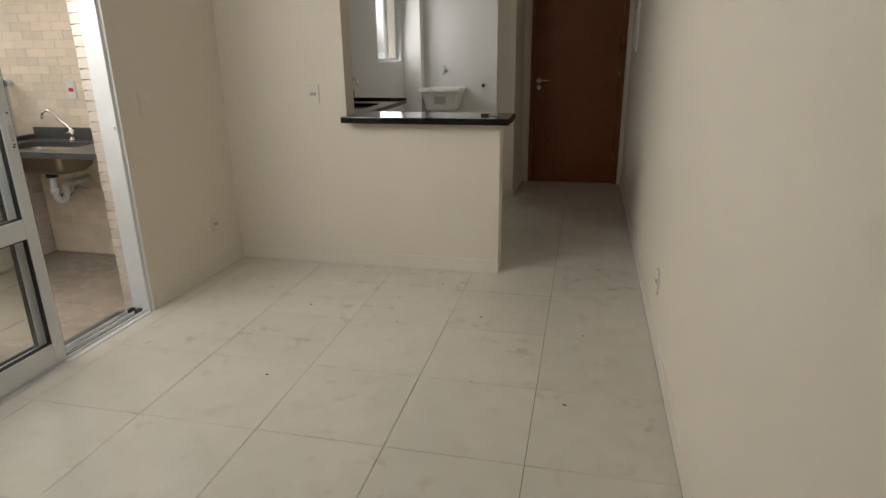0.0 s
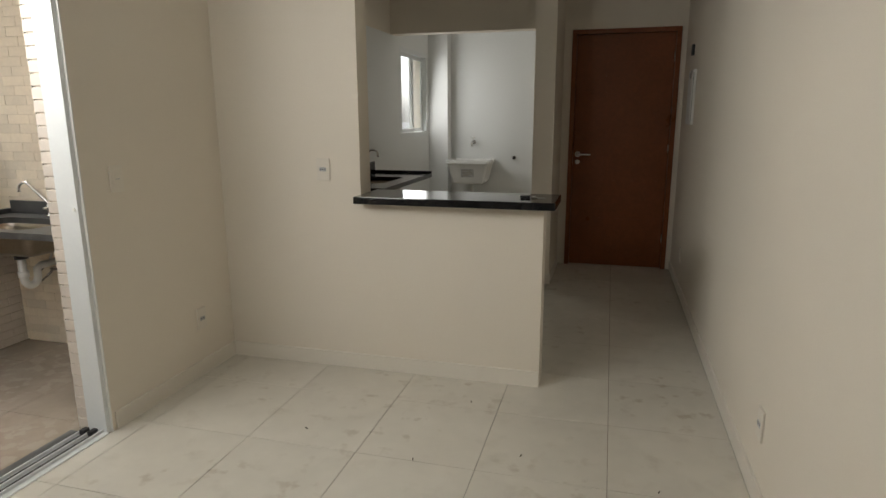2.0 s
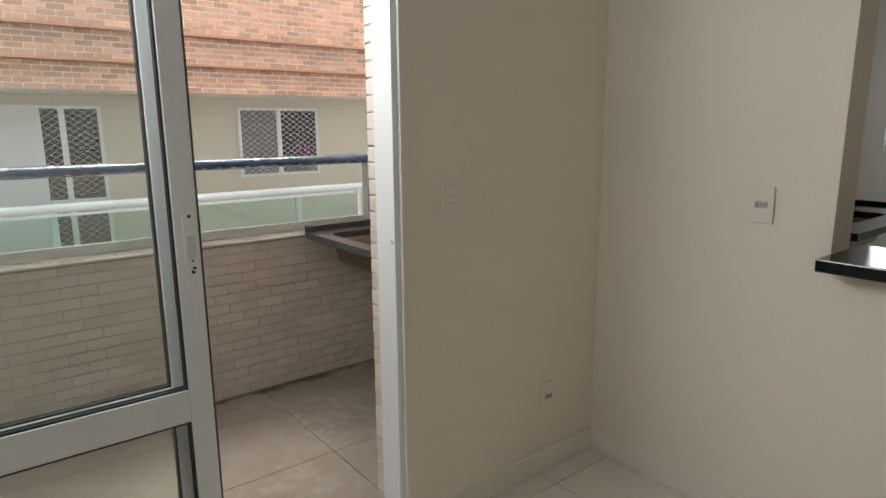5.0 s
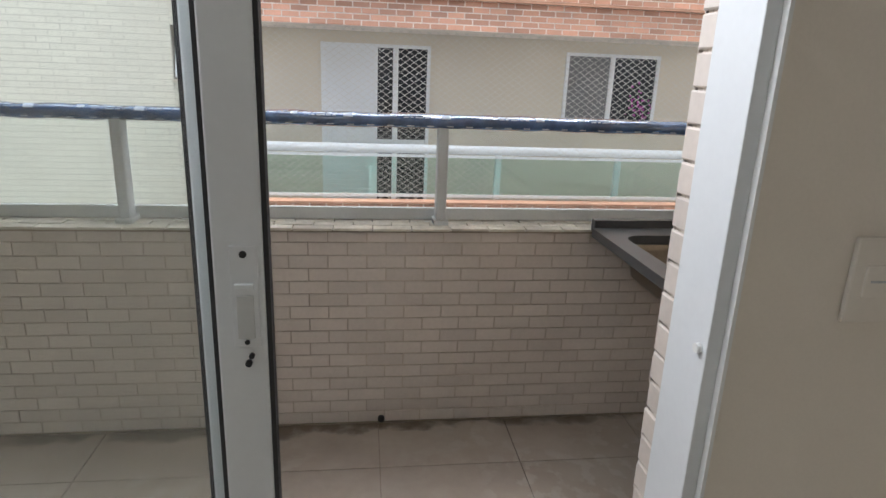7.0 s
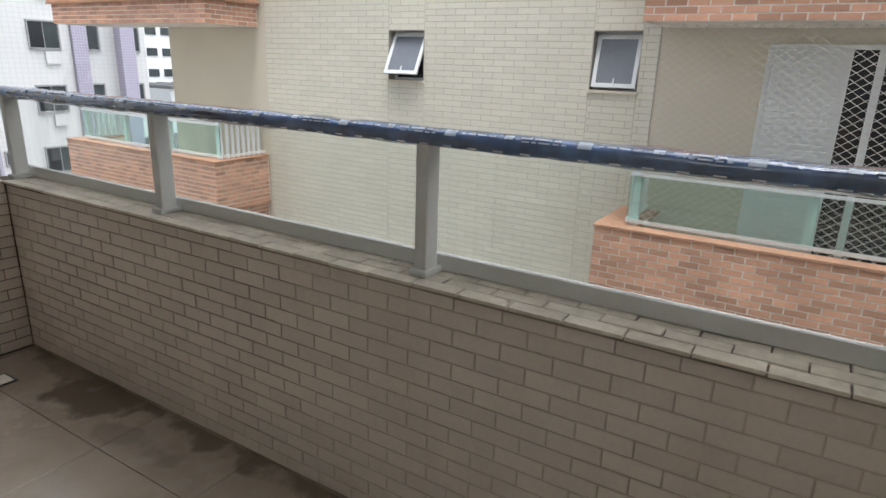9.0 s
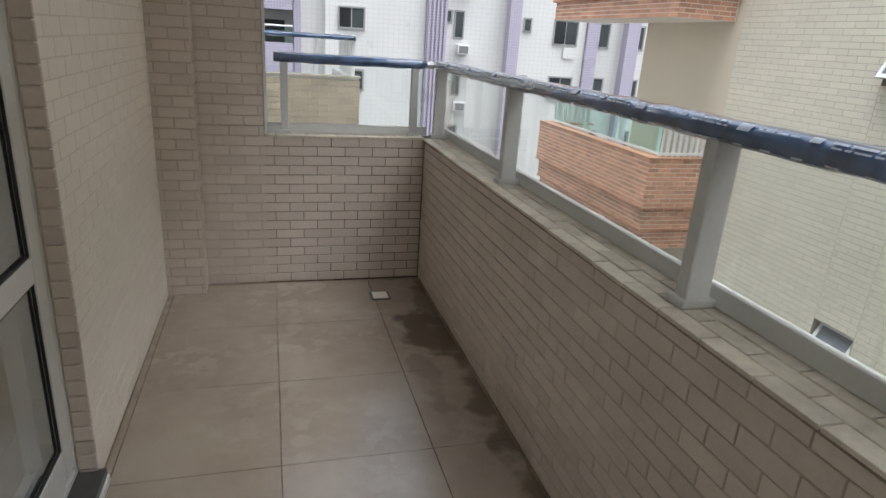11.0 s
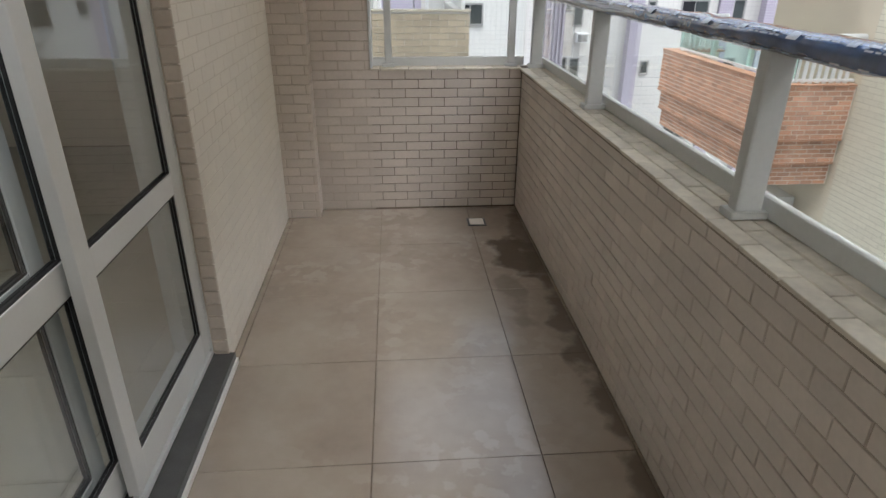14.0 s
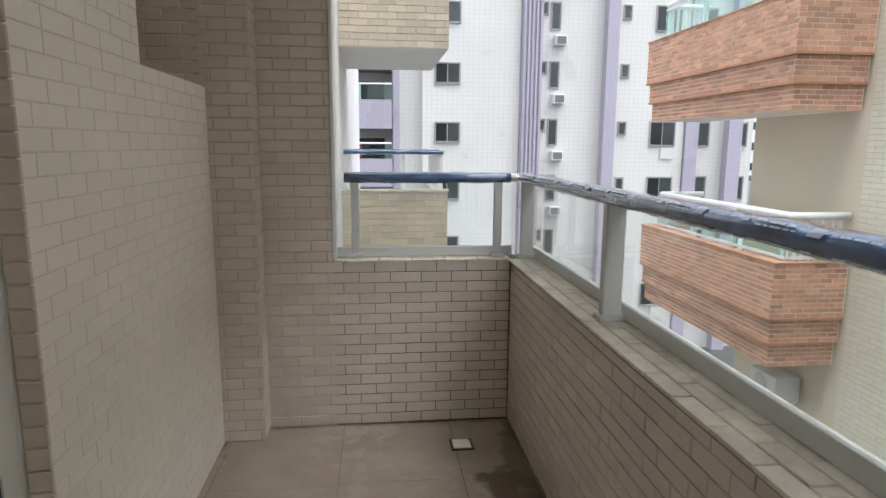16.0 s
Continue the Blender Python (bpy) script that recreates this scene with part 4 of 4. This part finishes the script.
def balcony(y0, y1, top, rail=True, net=False, bars_from=None, label="orange brick balcony with green glass rail"):
    """A stepped brick balcony box of the neighbouring building with a glass rail on it."""
    b = part("balcony", boxes((FX - 0.01, BX_ - 0.01, y0 + 0.01, y1 - 0.01, top - 0.63, top - 0.53), (BX_ - 0.14, BX_ - 0.01, y0 + 0.01, y1 - 0.01, top - 0.53, top - 0.021),
                              (FX - 0.01, BX_ - 0.14, y0 + 0.01, y0 + 0.13, top - 0.53, top - 0.021), (FX - 0.01, BX_ - 0.14, y1 - 0.13, y1 - 0.01, top - 0.53, top - 0.021),
                              (FX - 0.01, BX_ - 0.05, y0 + 0.05, y1 - 0.05, top - 0.925, top - 0.63), (FX - 0.01, BX_ - 0.09, y0 + 0.09, y1 - 0.09, top - 1.215, top - 0.925)), JOINT_PALE, nbld, label)
    brick_box(b, y0, y1, top - 0.63, top - 0.02, BX_, near=-1 < top < 1)
    brick_box(b, y0 + 0.04, y1 - 0.04, top - 0.925, top - 0.655, BX_ - 0.04)
    brick_box(b, y0 + 0.08, y1 - 0.08, top - 1.215, top - 0.95, BX_ - 0.08)
    led = bmesh.new()
    for e, z in ((0.004, top - 0.655), (-0.036, top - 0.95)):
        bx(led, FX, BX_ + e, y0 - e, y1 + e, z, z + 0.026)
    part("ledge", led, ORANGE_LEDGE, b)
    part("coping", boxes((BX_ - 0.15, BX_ + 0.006, y0 - 0.006, y1 + 0.006, top - 0.02, top), (FX, BX_ - 0.15, y0 - 0.006, y0 + 0.34, top - 0.02, top), (FX, BX_ - 0.15, y1 - 0.34, y1 + 0.006, top - 0.02, top)), ORANGE_LEDGE, b)
    if rail:
        x, ya, yb = BX_ - 0.2, y0 + 0.22, y1 - 0.08
        zt = top + 0.495
        part("top_rail", tube([(FX, yb, zt), (x, yb, zt), (x, yb - 0.001, zt), (x, ya, zt), (x - 0.001, ya, zt), (FX, ya, zt)], 0.045, 12), ALU, b, "white tubular top rail")
        n = max(2, round((yb - ya) / 1.18))
        for i in range(n + 1):
            y = ya + 0.06 + (yb - ya - 0.12) * i / n
            part("rail_post", box(x - 0.025, x + 0.025, y - 0.03, y + 0.03, top, zt - 0.03), ALU, b)
        yg = bars_from or yb
        p = part("rail_glass", box(x + 0.032, x + 0.040, ya, yg, top + 0.05, zt - 0.075), GREEN_GLASS, b)
        p.visible_shadow = False
        part("rail_bead", boxes((x + 0.022, x + 0.046, ya, yg, top + 0.02, top + 0.05), (x + 0.022, x + 0.046, ya, yg, zt - 0.075, zt - 0.05)), ALU, b)
        y = yg + 0.05
        while bars_from and y < yb:
            part("baluster", box(x + 0.01, x + 0.03, y, y + 0.05, top + 0.02, zt - 0.03), ALU, b)
            y += 0.105
        for yy in (ya, yb):
            for i in range(7):
                xx = x - 0.06 - i * (x - FX - 0.08) / 7
                part("baluster", box(xx - 0.03, xx + 0.012, yy - 0.008, yy + 0.008, top, zt), ALU, b)
        part("lower_rail", boxes((FX, x, ya - 0.015, ya + 0.015, top + 0.02, top + 0.05), (FX, x, yb - 0.015, yb + 0.015, top + 0.02, top + 0.05)), ALU, b)
    if net:
        v, f, xx, w = [], [], BX_ - 0.13, 0.003
        y_a, y_b, z_a, z_b = y0 + 0.24, y1 - 0.05, top, top + 1.60
        hgt = z_b - z_a
        for s in (1, -1):
            k = y_a - hgt * NET_RUN
            while k < y_b + hgt * NET_RUN:
                p0, p1 = ((k, z_a), (k + hgt * NET_RUN, z_b)) if s > 0 else ((k + hgt * NET_RUN, z_a), (k, z_b))
                (ya_, za_), (yb_, zb_) = p0, p1

                def cut(yc):
                    return za_ + (zb_ - za_) * (yc - ya_) / (yb_ - ya_)
                lo, hi = max(min(ya_, yb_), y_a), min(max(ya_, yb_), y_b)
                k += 0.088
                if hi <= lo:
                    continue
                a, c = (lo, cut(lo)), (hi, cut(hi))
                i = len(v)
                v += [(xx, a[0] - w, a[1]), (xx, a[0] + w, a[1]), (xx, c[0] + w, c[1]), (xx, c[0] - w, c[1]),
                      (xx - 0.004, a[0], a[1]), (xx - 0.004, c[0], c[1])]
                f += [(i, i + 1, i + 2, i + 3), (i, i + 3, i + 5, i + 4), (i + 1, i + 4, i + 5, i + 2)]
        me = bpy.data.meshes.new("safety_net")
        me.from_pydata(v, [], f)
        me.materials.append(NET)
        nt = new("safety_net", me)
        nt.parent = b
        nt["label"] = "white diamond-mesh safety net"
    return b


balcony(1.83, 8.6, 0.11, net=True, bars_from=6.68)
balcony(1.93, 8.6, 2.94, rail=True)
balcony(-6.35, -2.99, 0.11, net=False)
balcony(-6.5, -2.99, 2.95)
balcony(-6.35, -3.05, -2.74)


def big_opening(y0, y1, z0, z1, mullions, shutter=None):
    o = part("window", boxes((FX - 0.03, FX + 0.012, y0, y0 + 0.035, z0, z1), (FX - 0.03, FX + 0.012, y1 - 0.035, y1, z0, z1), (FX - 0.03, FX + 0.012, y0 + 0.035, y1 - 0.035, z1 - 0.035, z1), (FX - 0.03, FX + 0.012, y0 + 0.035, y1 - 0.035, z0, z0 + 0.035)), ALU, nbld, "white framed window")
    part("pane", box(FX - 0.018, FX - 0.008, y0 + 0.03, y1 - 0.03, z0 + 0.03, z1 - 0.03), DARK_GLASS, o)
    for y in mullions:
        part("mullion", box(FX - 0.02, FX + 0.008, y - 0.028, y + 0.028, z0 + 0.035, z1 - 0.035), ALU, o)
    if shutter:
        sl = part("shutter", box(FX - 0.01, FX + 0.004, shutter[0], shutter[1], z0 + 0.03, z1 - 0.03), ALU, o, "white slatted shutter")
        z = z0 + 0.06
        while z < z1 - 0.08:
            part("slat", box(FX + 0.003, FX + 0.012, shutter[0] + 0.03, shutter[1] - 0.03, z, z + 0.034), ALU, sl)
            z += 0.05


SCREEN = mat("grey_insect_screen", (0.16, 0.16, 0.155), 0.8, 0.1, 90, 3, 0.0)
for lev in (0.0,):
    big_opening(2.85, 4.0, -0.72 + lev, 1.605 + lev, (3.63,), (2.86, 3.44))
    part("window_rail", box(FX - 0.01, FX + 0.006, 3.44, 3.96, 0.56, 0.62), ALU, nbld)
    big_opening(5.49, 6.57, 0.75 + lev, 1.605 + lev, (6.02,))
curt = part("curtain", box(FX - 0.006, FX - 0.002, 5.53, 5.99, 0.79, 1.57), SCREEN, nbld, "grey insect screen")
flw = thing("window_flowers", (FX + 0.03, 6.35, 1.02), "bunch of magenta flowers in the window across the gap", "flowers")
bm = bmesh.new()
rng = random.Random(11)
for i in range(46):
    c = Vector((FX + 0.02 + rng.uniform(0, 0.05), 6.36 + rng.gauss(0, 0.07), 1.05 + rng.gauss(0, 0.1)))
    q = Euler((rng.uniform(0, 6), rng.uniform(0, 6), rng.uniform(0, 6))).to_matrix()
    bm.faces.new([bm.verts.new(c + q @ Vector(p)) for p in ((-0.02, 0, 0), (0, -0.014, 0.006), (0.02, 0, 0), (0, 0.014, 0.006))])
part("petals", bm, mat("magenta_petals", (0.35, 0.03, 0.28), 0.6, 0.2, 40, 9, 0.0), flw)
ac = thing("air_conditioner", (FX + 0.25, -3.6, -1.9), "grey outdoor air conditioning unit under the brick balcony", "air conditioner")
part("case", box(FX + 0.02, FX + 0.35, -4.0, -3.5, -1.75, -1.43, bevel=0.01), ALU_GREY, ac)
part("fan_grille", tube([(FX + 0.349, -3.78, -1.59), (FX + 0.355, -3.78, -1.59)], 0.13, 24), LABEL, ac)
part("bracket", boxes((FX, FX + 0.36, -3.94, -3.90, -1.79, -1.75), (FX, FX + 0.36, -3.60, -3.56, -1.79, -1.75)), ALU, ac)

for ob in (nbld, flw, ac):
    ob.location.y += 0.07

# ---- next balconies of the same house ----
own = thing("neighbour_balcony", (-3.9, -3.9, -0.6), "beige tiled balconies of the next flats of the same house", "balcony")
for lev in (0.0, 2.85):
    b = part("balcony", boxes((-4.50, -3.41, -5.0, -3.21, -0.56 + lev, -0.05 + lev), (-4.50, -4.38, -5.0, -3.21, -0.05 + lev, 0.865 + lev), (-4.38, -3.41, -3.33, -3.21, -0.05 + lev, 0.865 + lev)), WHITE_EXT, own)
    cladding("tile", b, (-3.42, -3.21, -0.555 + lev), (-1, 0, 0), (0, 0, 1), 1.09, 1.40, 0.19, 0.068, 0.01, 0.004, BEIGE_J, BEIGE_J, single=lambda a, c: False)
    part("coping", boxes((-4.52, -3.41, -3.35, -3.19, 0.866 + lev, 0.885 + lev)), COPE, b)
    part("handrail", flat_rail([(-3.44, -3.27, 1.27 + lev), (-4.46, -3.27, 1.27 + lev)], 0.05, 0.026, 4.0, 0.006), WRAP, b)
    part("side_handrail", flat_rail([(-4.46, -3.27, 1.27 + lev), (-4.46, -5.0, 1.27 + lev)], 0.045, 0.026, 6.0, 0.004), ALU, b)
    for x in (-3.5, -4.05, -4.44):
        part("post", box(x - 0.02, x + 0.02, -3.29, -3.25, 0.88 + lev, 1.25 + lev), ALU, b)
    for i in range(8):
        part("baluster", box(-4.47, -4.45, -3.5 - 0.19 * i, -3.44 - 0.19 * i, 0.87 + lev, 1.25 + lev), ALU, b)

# ---- tiled tower block further off ----
FY = -26.0
tower = thing("apartment_tower", (-12, -30, -9), "white tiled apartment tower with lilac vertical stripes", "building")
part("wall", boxes((-22.55, -4.75, FY - 12, FY, -9, 16), (-4.75, 0.5, FY - 12, FY - 1.3, -9, 16)), FARTILE, tower)
part("bay", boxes((-10.52, -6.0, FY, FY + 0.5, -9, 16), (-18.75, -15.2, FY, FY + 0.35, -9, 16)), FARTILE, tower)


def stripe(x0, x1, out, ribs):
    s = part("stripe", box(x0, x1, FY - 0.1, FY + out, -9, 16), PURPLE, tower, "lilac tiled stripe")
    for i in range(ribs):
        x = x0 + (x1 - x0) * (i + 0.5) / ribs
        part("rib", box(x - 0.05, x + 0.05, FY + out, FY + out + 0.09, -9, 16), PURPLE, s)


stripe(-11.48, -10.54, 0.75, 5)
stripe(-15.18, -14.62, 0.55, 0)
stripe(-19.42, -18.78, 0.5, 0)
stripe(-21.7, -21.0, 0.5, 0)
stripe(-4.95, -4.65, 0.25, 0)


def tower_window(x0, x1, z0, z1, y, split=1):
    w = part("window", boxes((x0 - 0.06, x0, y, y + 0.05, z0 - 0.06, z1 + 0.06), (x1, x1 + 0.06, y, y + 0.05, z0 - 0.06, z1 + 0.06), (x0, x1, y, y + 0.05, z1, z1 + 0.06), (x0, x1, y, y + 0.08, z0 - 0.06, z0)), TOWER_FRAME, tower)
    n = split
    for i in range(n):
        a, b = x0 + (x1 - x0) * i / n, x0 + (x1 - x0) * (i + 1) / n
        part("pane", box(a + 0.02, b - 0.02, y + 0.005, y + 0.02, z0 + 0.02, z1 - 0.02), DARK_GLASS if i % 2 else GLASS_GREY_D, w)


TOWER_FRAME = mat("grey_window_frame", (0.30, 0.30, 0.29), 0.4, 0.05, 40, 2, 0.0)
GLASS_GREY_D = mat("dull_grey_pane", (0.05, 0.06, 0.06), 0.08, 0.2, 3, 0.7, 0.0)
for k in range(-3, 5):
    z = 1.53 + 2.655 * k
    tower_window(-7.69, -6.60, z, z + 0.84, FY + 0.5, 2)
    tower_window(-12.46, -12.08, z - 0.1, z + 1.05, FY, 1)
    tower_window(-11.86, -11.66, z + 0.55, z + 1.05, FY, 1)
    tower_window(-18.25, -17.05, z - 0.1, z + 0.98, FY + 0.35, 2)
    tower_window(-15.75, -15.45, z + 0.4, z + 0.95, FY + 0.35, 1)
    tower_window(-20.2, -19.7, z - 0.1, z + 1.0, FY, 1)
    tower_window(-22.2, -21.95, z - 0.1, z + 1.0, FY, 1)
    a = part("air_conditioner", box(-12.75, -12.2, FY, FY + 0.38, z - 0.85, z - 0.42, bevel=0.02), ALU, tower, "small window air conditioner")
    part("grille", box(-12.70, -12.25, FY + 0.38, FY + 0.39, z - 0.80, z - 0.47), SCREEN, a)
    part("ledge", box(-18.2, -17.6, FY + 0.35, FY + 0.42, z - 0.75, z - 0.22), FARTILE, tower)
    # balcony of the end bay
    bay = part("balcony", boxes((-4.6, -1.2, FY - 1.3, FY + 0.5, z + 0.55, z + 0.68), (-4.6, -1.2, FY + 0.38, FY + 0.5, z + 0.68, z + 1.85)), PURPLE, tower, "lilac tiled balcony")
    part("rail", tube([(-4.6, FY + 0.44, z + 2.75 - 0.2), (-1.2, FY + 0.44, z + 2.75 - 0.2)], 0.04, 8), ALU, bay)
    part("rail_glass", box(-4.55, -1.25, FY + 0.42, FY + 0.45, z + 1.87, z + 2.5), GREEN_GLASS, bay)
    part("dark_door", box(-4.3, -2.0, FY - 1.3, FY - 1.25, z + 0.7, z + 2.8), DARK_GLASS, bay)
    part("laundry", box(-3.2, -2.2, FY - 0.2, FY - 0.17, z + 1.9, z + 2.6), RED if k % 2 else PLASTIC, bay, "washing on a line")

sky_tower = thing("office_tower", (-60, -78, -9), "pale high-rise with rows of windows in the distance", "building")
part("wall", boxes((-72, -50, -96, -84, -9, 60)), WHITE_EXT, sky_tower)
for k in range(22):
    for i in range(-2, 6):
        part("window", box(-65.4 + i * 2.55, -63.7 + i * 2.55, -84, -83.9, -8 + 3.0 * k, -6.9 + 3.0 * k), GLASS_GREY_D, sky_tower)

low = thing("low_building", (-63, -76, -9), "low grey building with a corrugated roof in the distance", "building")
part("wall", boxes((-70, -56, -80, -72, -9, -3.2)), ALU_GREY, low)
part("roof", boxes(*[(-70.2 + 1.2 * i, -69.2 + 1.2 * i, -80.2, -71.8, -3.19, -2.6 - 0.12 * (i % 2)) for i in range(12)]), SCREEN, low)

# ground
g = boxes((-900, 900, -900, 900, -9.4, -9.0))
structure("ground", g, ASPHALT)

# bits of dirt on the living room floor
for x, y in ((-1.45, 3.98), (-1.02, 4.12), (-0.95, 3.45), (-0.55, 3.35), (-1.86, 3.33), (-1.33, 4.55), (-0.48, 4.0), (-2.0, 4.1)):
    d = thing("dirt_crumb", (x, y, 0.0), "small dark crumb of dirt on the floor tiles", "debris", "dirt crumbs")
    a = rng.uniform(0, 3)
    r = rng.uniform(0.003, 0.006)
    part("crumb", tube([(x - math.cos(a) * r * 2, y - math.sin(a) * r * 2, 0.0022), (x, y, 0.004), (x + math.cos(a) * r * 1.5, y + math.sin(a) * r * 1.5, 0.0018)], [r * 0.3, r * 0.6, r * 0.3], 6), DIRT, d)

# ---- bricks and tiles, piece by piece ----
cladding("floor_tile", floor, (L - 0.002, -1.157, -0.009), (1, 0, 0), (0, 1, 0), 2.70, 10.25, 0.516, 0.516, 0.009, 0.0024, TILE, TILE, bond=0.0, shift=0.105, wobble=0.0002, chamfer=0.0004)
for y0, rows, deep in ((0.227, 8, 0.534), (0.227 + 8 * 0.534, 1, 0.31)):
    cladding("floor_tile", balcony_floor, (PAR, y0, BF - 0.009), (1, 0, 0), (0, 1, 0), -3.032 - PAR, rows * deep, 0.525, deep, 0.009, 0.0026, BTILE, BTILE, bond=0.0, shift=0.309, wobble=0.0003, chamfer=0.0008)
H, W, D, G = 0.0521, 0.148, 0.008, 0.0055
cladding("brick", parapet, (PAR - 0.0065, END, BF), (0, 1, 0), (0, 0, 1), SINKW - END, 0.834, W, H, 0.0045, 0.0042, BRICK, BRICK_J, chamfer=0.0012, single=lambda a, b: a < 2.78)
cladding("brick", low_end_wall, (-3.215, END - 0.0085, BF), (-1, 0, 0), (0, 0, 1), -3.215 - PAR, 0.834, 0.151, H, 0.0055, 0.0042, BRICK, BRICK_J, chamfer=0.0012)
cladding("brick", end_wall, (-3.215, END - 0.0085, BF + 0.834), (-1, 0, 0), (0, 0, 1), 0.33, 1.84, 0.151, H, 0.0055, 0.004, BRICK, BRICK_J, shift=0.0)
cladding("brick", end_wall, (-3.0, 0.3315, BF), (-1, 0, 0), (0, 0, 1), 0.223, 2.65, W, H, 0.0055, 0.004, BRICK, BRICK_J, shift=0.05)
for z0, vlen, ulen in ((BF, 1.6375, 1.47), (1.5805, 1.0, 0.725)):
    cladding("brick", side_wall, (-3.0248, 1.806, z0), (0, -1, 0), (0, 0, 1), ulen, vlen, W, H, 0.003, 0.0035, BRICK_WHITE, BRICK_WHITE, wobble=0.0003, chamfer=0.001)
cladding("brick", side_wall, (-2.978, 1.8025, BF), (-1, 0, 0), (0, 0, 1), 0.058, 2.2, W, H, 0.0055, 0.004, BRICK, BRICK_J, bond=0.0)
cladding("brick", side_wall_b, (-3.0165, SINKW, BF), (0, -1, 0), (0, 0, 1), SINKW - 3.845, 2.65, W, H, 0.0055, 0.004, BRICK, BRICK_J, single=lambda a, b: b < 1.4)
cladding("brick", side_wall_b, (-3.023, 3.8525, BF), (1, 0, 0), (0, 0, 1), 0.073, 2.2, W, H, 0.0055, 0.004, BRICK, BRICK_J, bond=0.0)
cladding("tile", sink_wall, (-4.56, SINKW + 0.0055, BF), (1, 0, 0), (0, 0, 1), 1.54, 2.65, 0.165, 0.0565, 0.006, 0.0012, BEIGE, BEIGE, chamfer=0.0008, wobble=0.0004)
cladding("coping_tile", parapet, (PAR + 0.015, END + 0.004, 0.774), (0, 1, 0), (-1, 0, 0), 4.606, 0.215, 0.1495, 0.051, 0.010, 0.0050, COPE, COPE, bond=0.5, shift=0.06, wobble=0.0016, chamfer=0.0014)
cladding("coping_tile", low_end_wall, (PAR, END - 0.17, 0.7755), (1, 0, 0), (0, 1, 0), -3.545 - PAR, 0.174, 0.163, 0.058, 0.010, 0.0045, COPE, COPE, bond=0.0, chamfer=0.0012)
cladding("brick", side_wall, (L + 0.19, 0.3305, 1.58), (-1, 0, 0), (0, 0, 1), 0.38, 1.0, W, H, D, G, BRICK, BRICK_J)
cladding("tile", sink_wall, (-4.557, SINKW + 0.15, BF), (0, -1, 0), (0, 0, 1), 0.144, 2.65, 0.165, 0.0565, 0.006, 0.0012, BEIGE, BEIGE, chamfer=0.0008)
cladding("brick", end_wall, (-3.2125, 0.334, BF), (0, -1, 0), (0, 0, 1), 0.134, 2.65, W, H, D, 0.003, BRICK, BRICK_J)
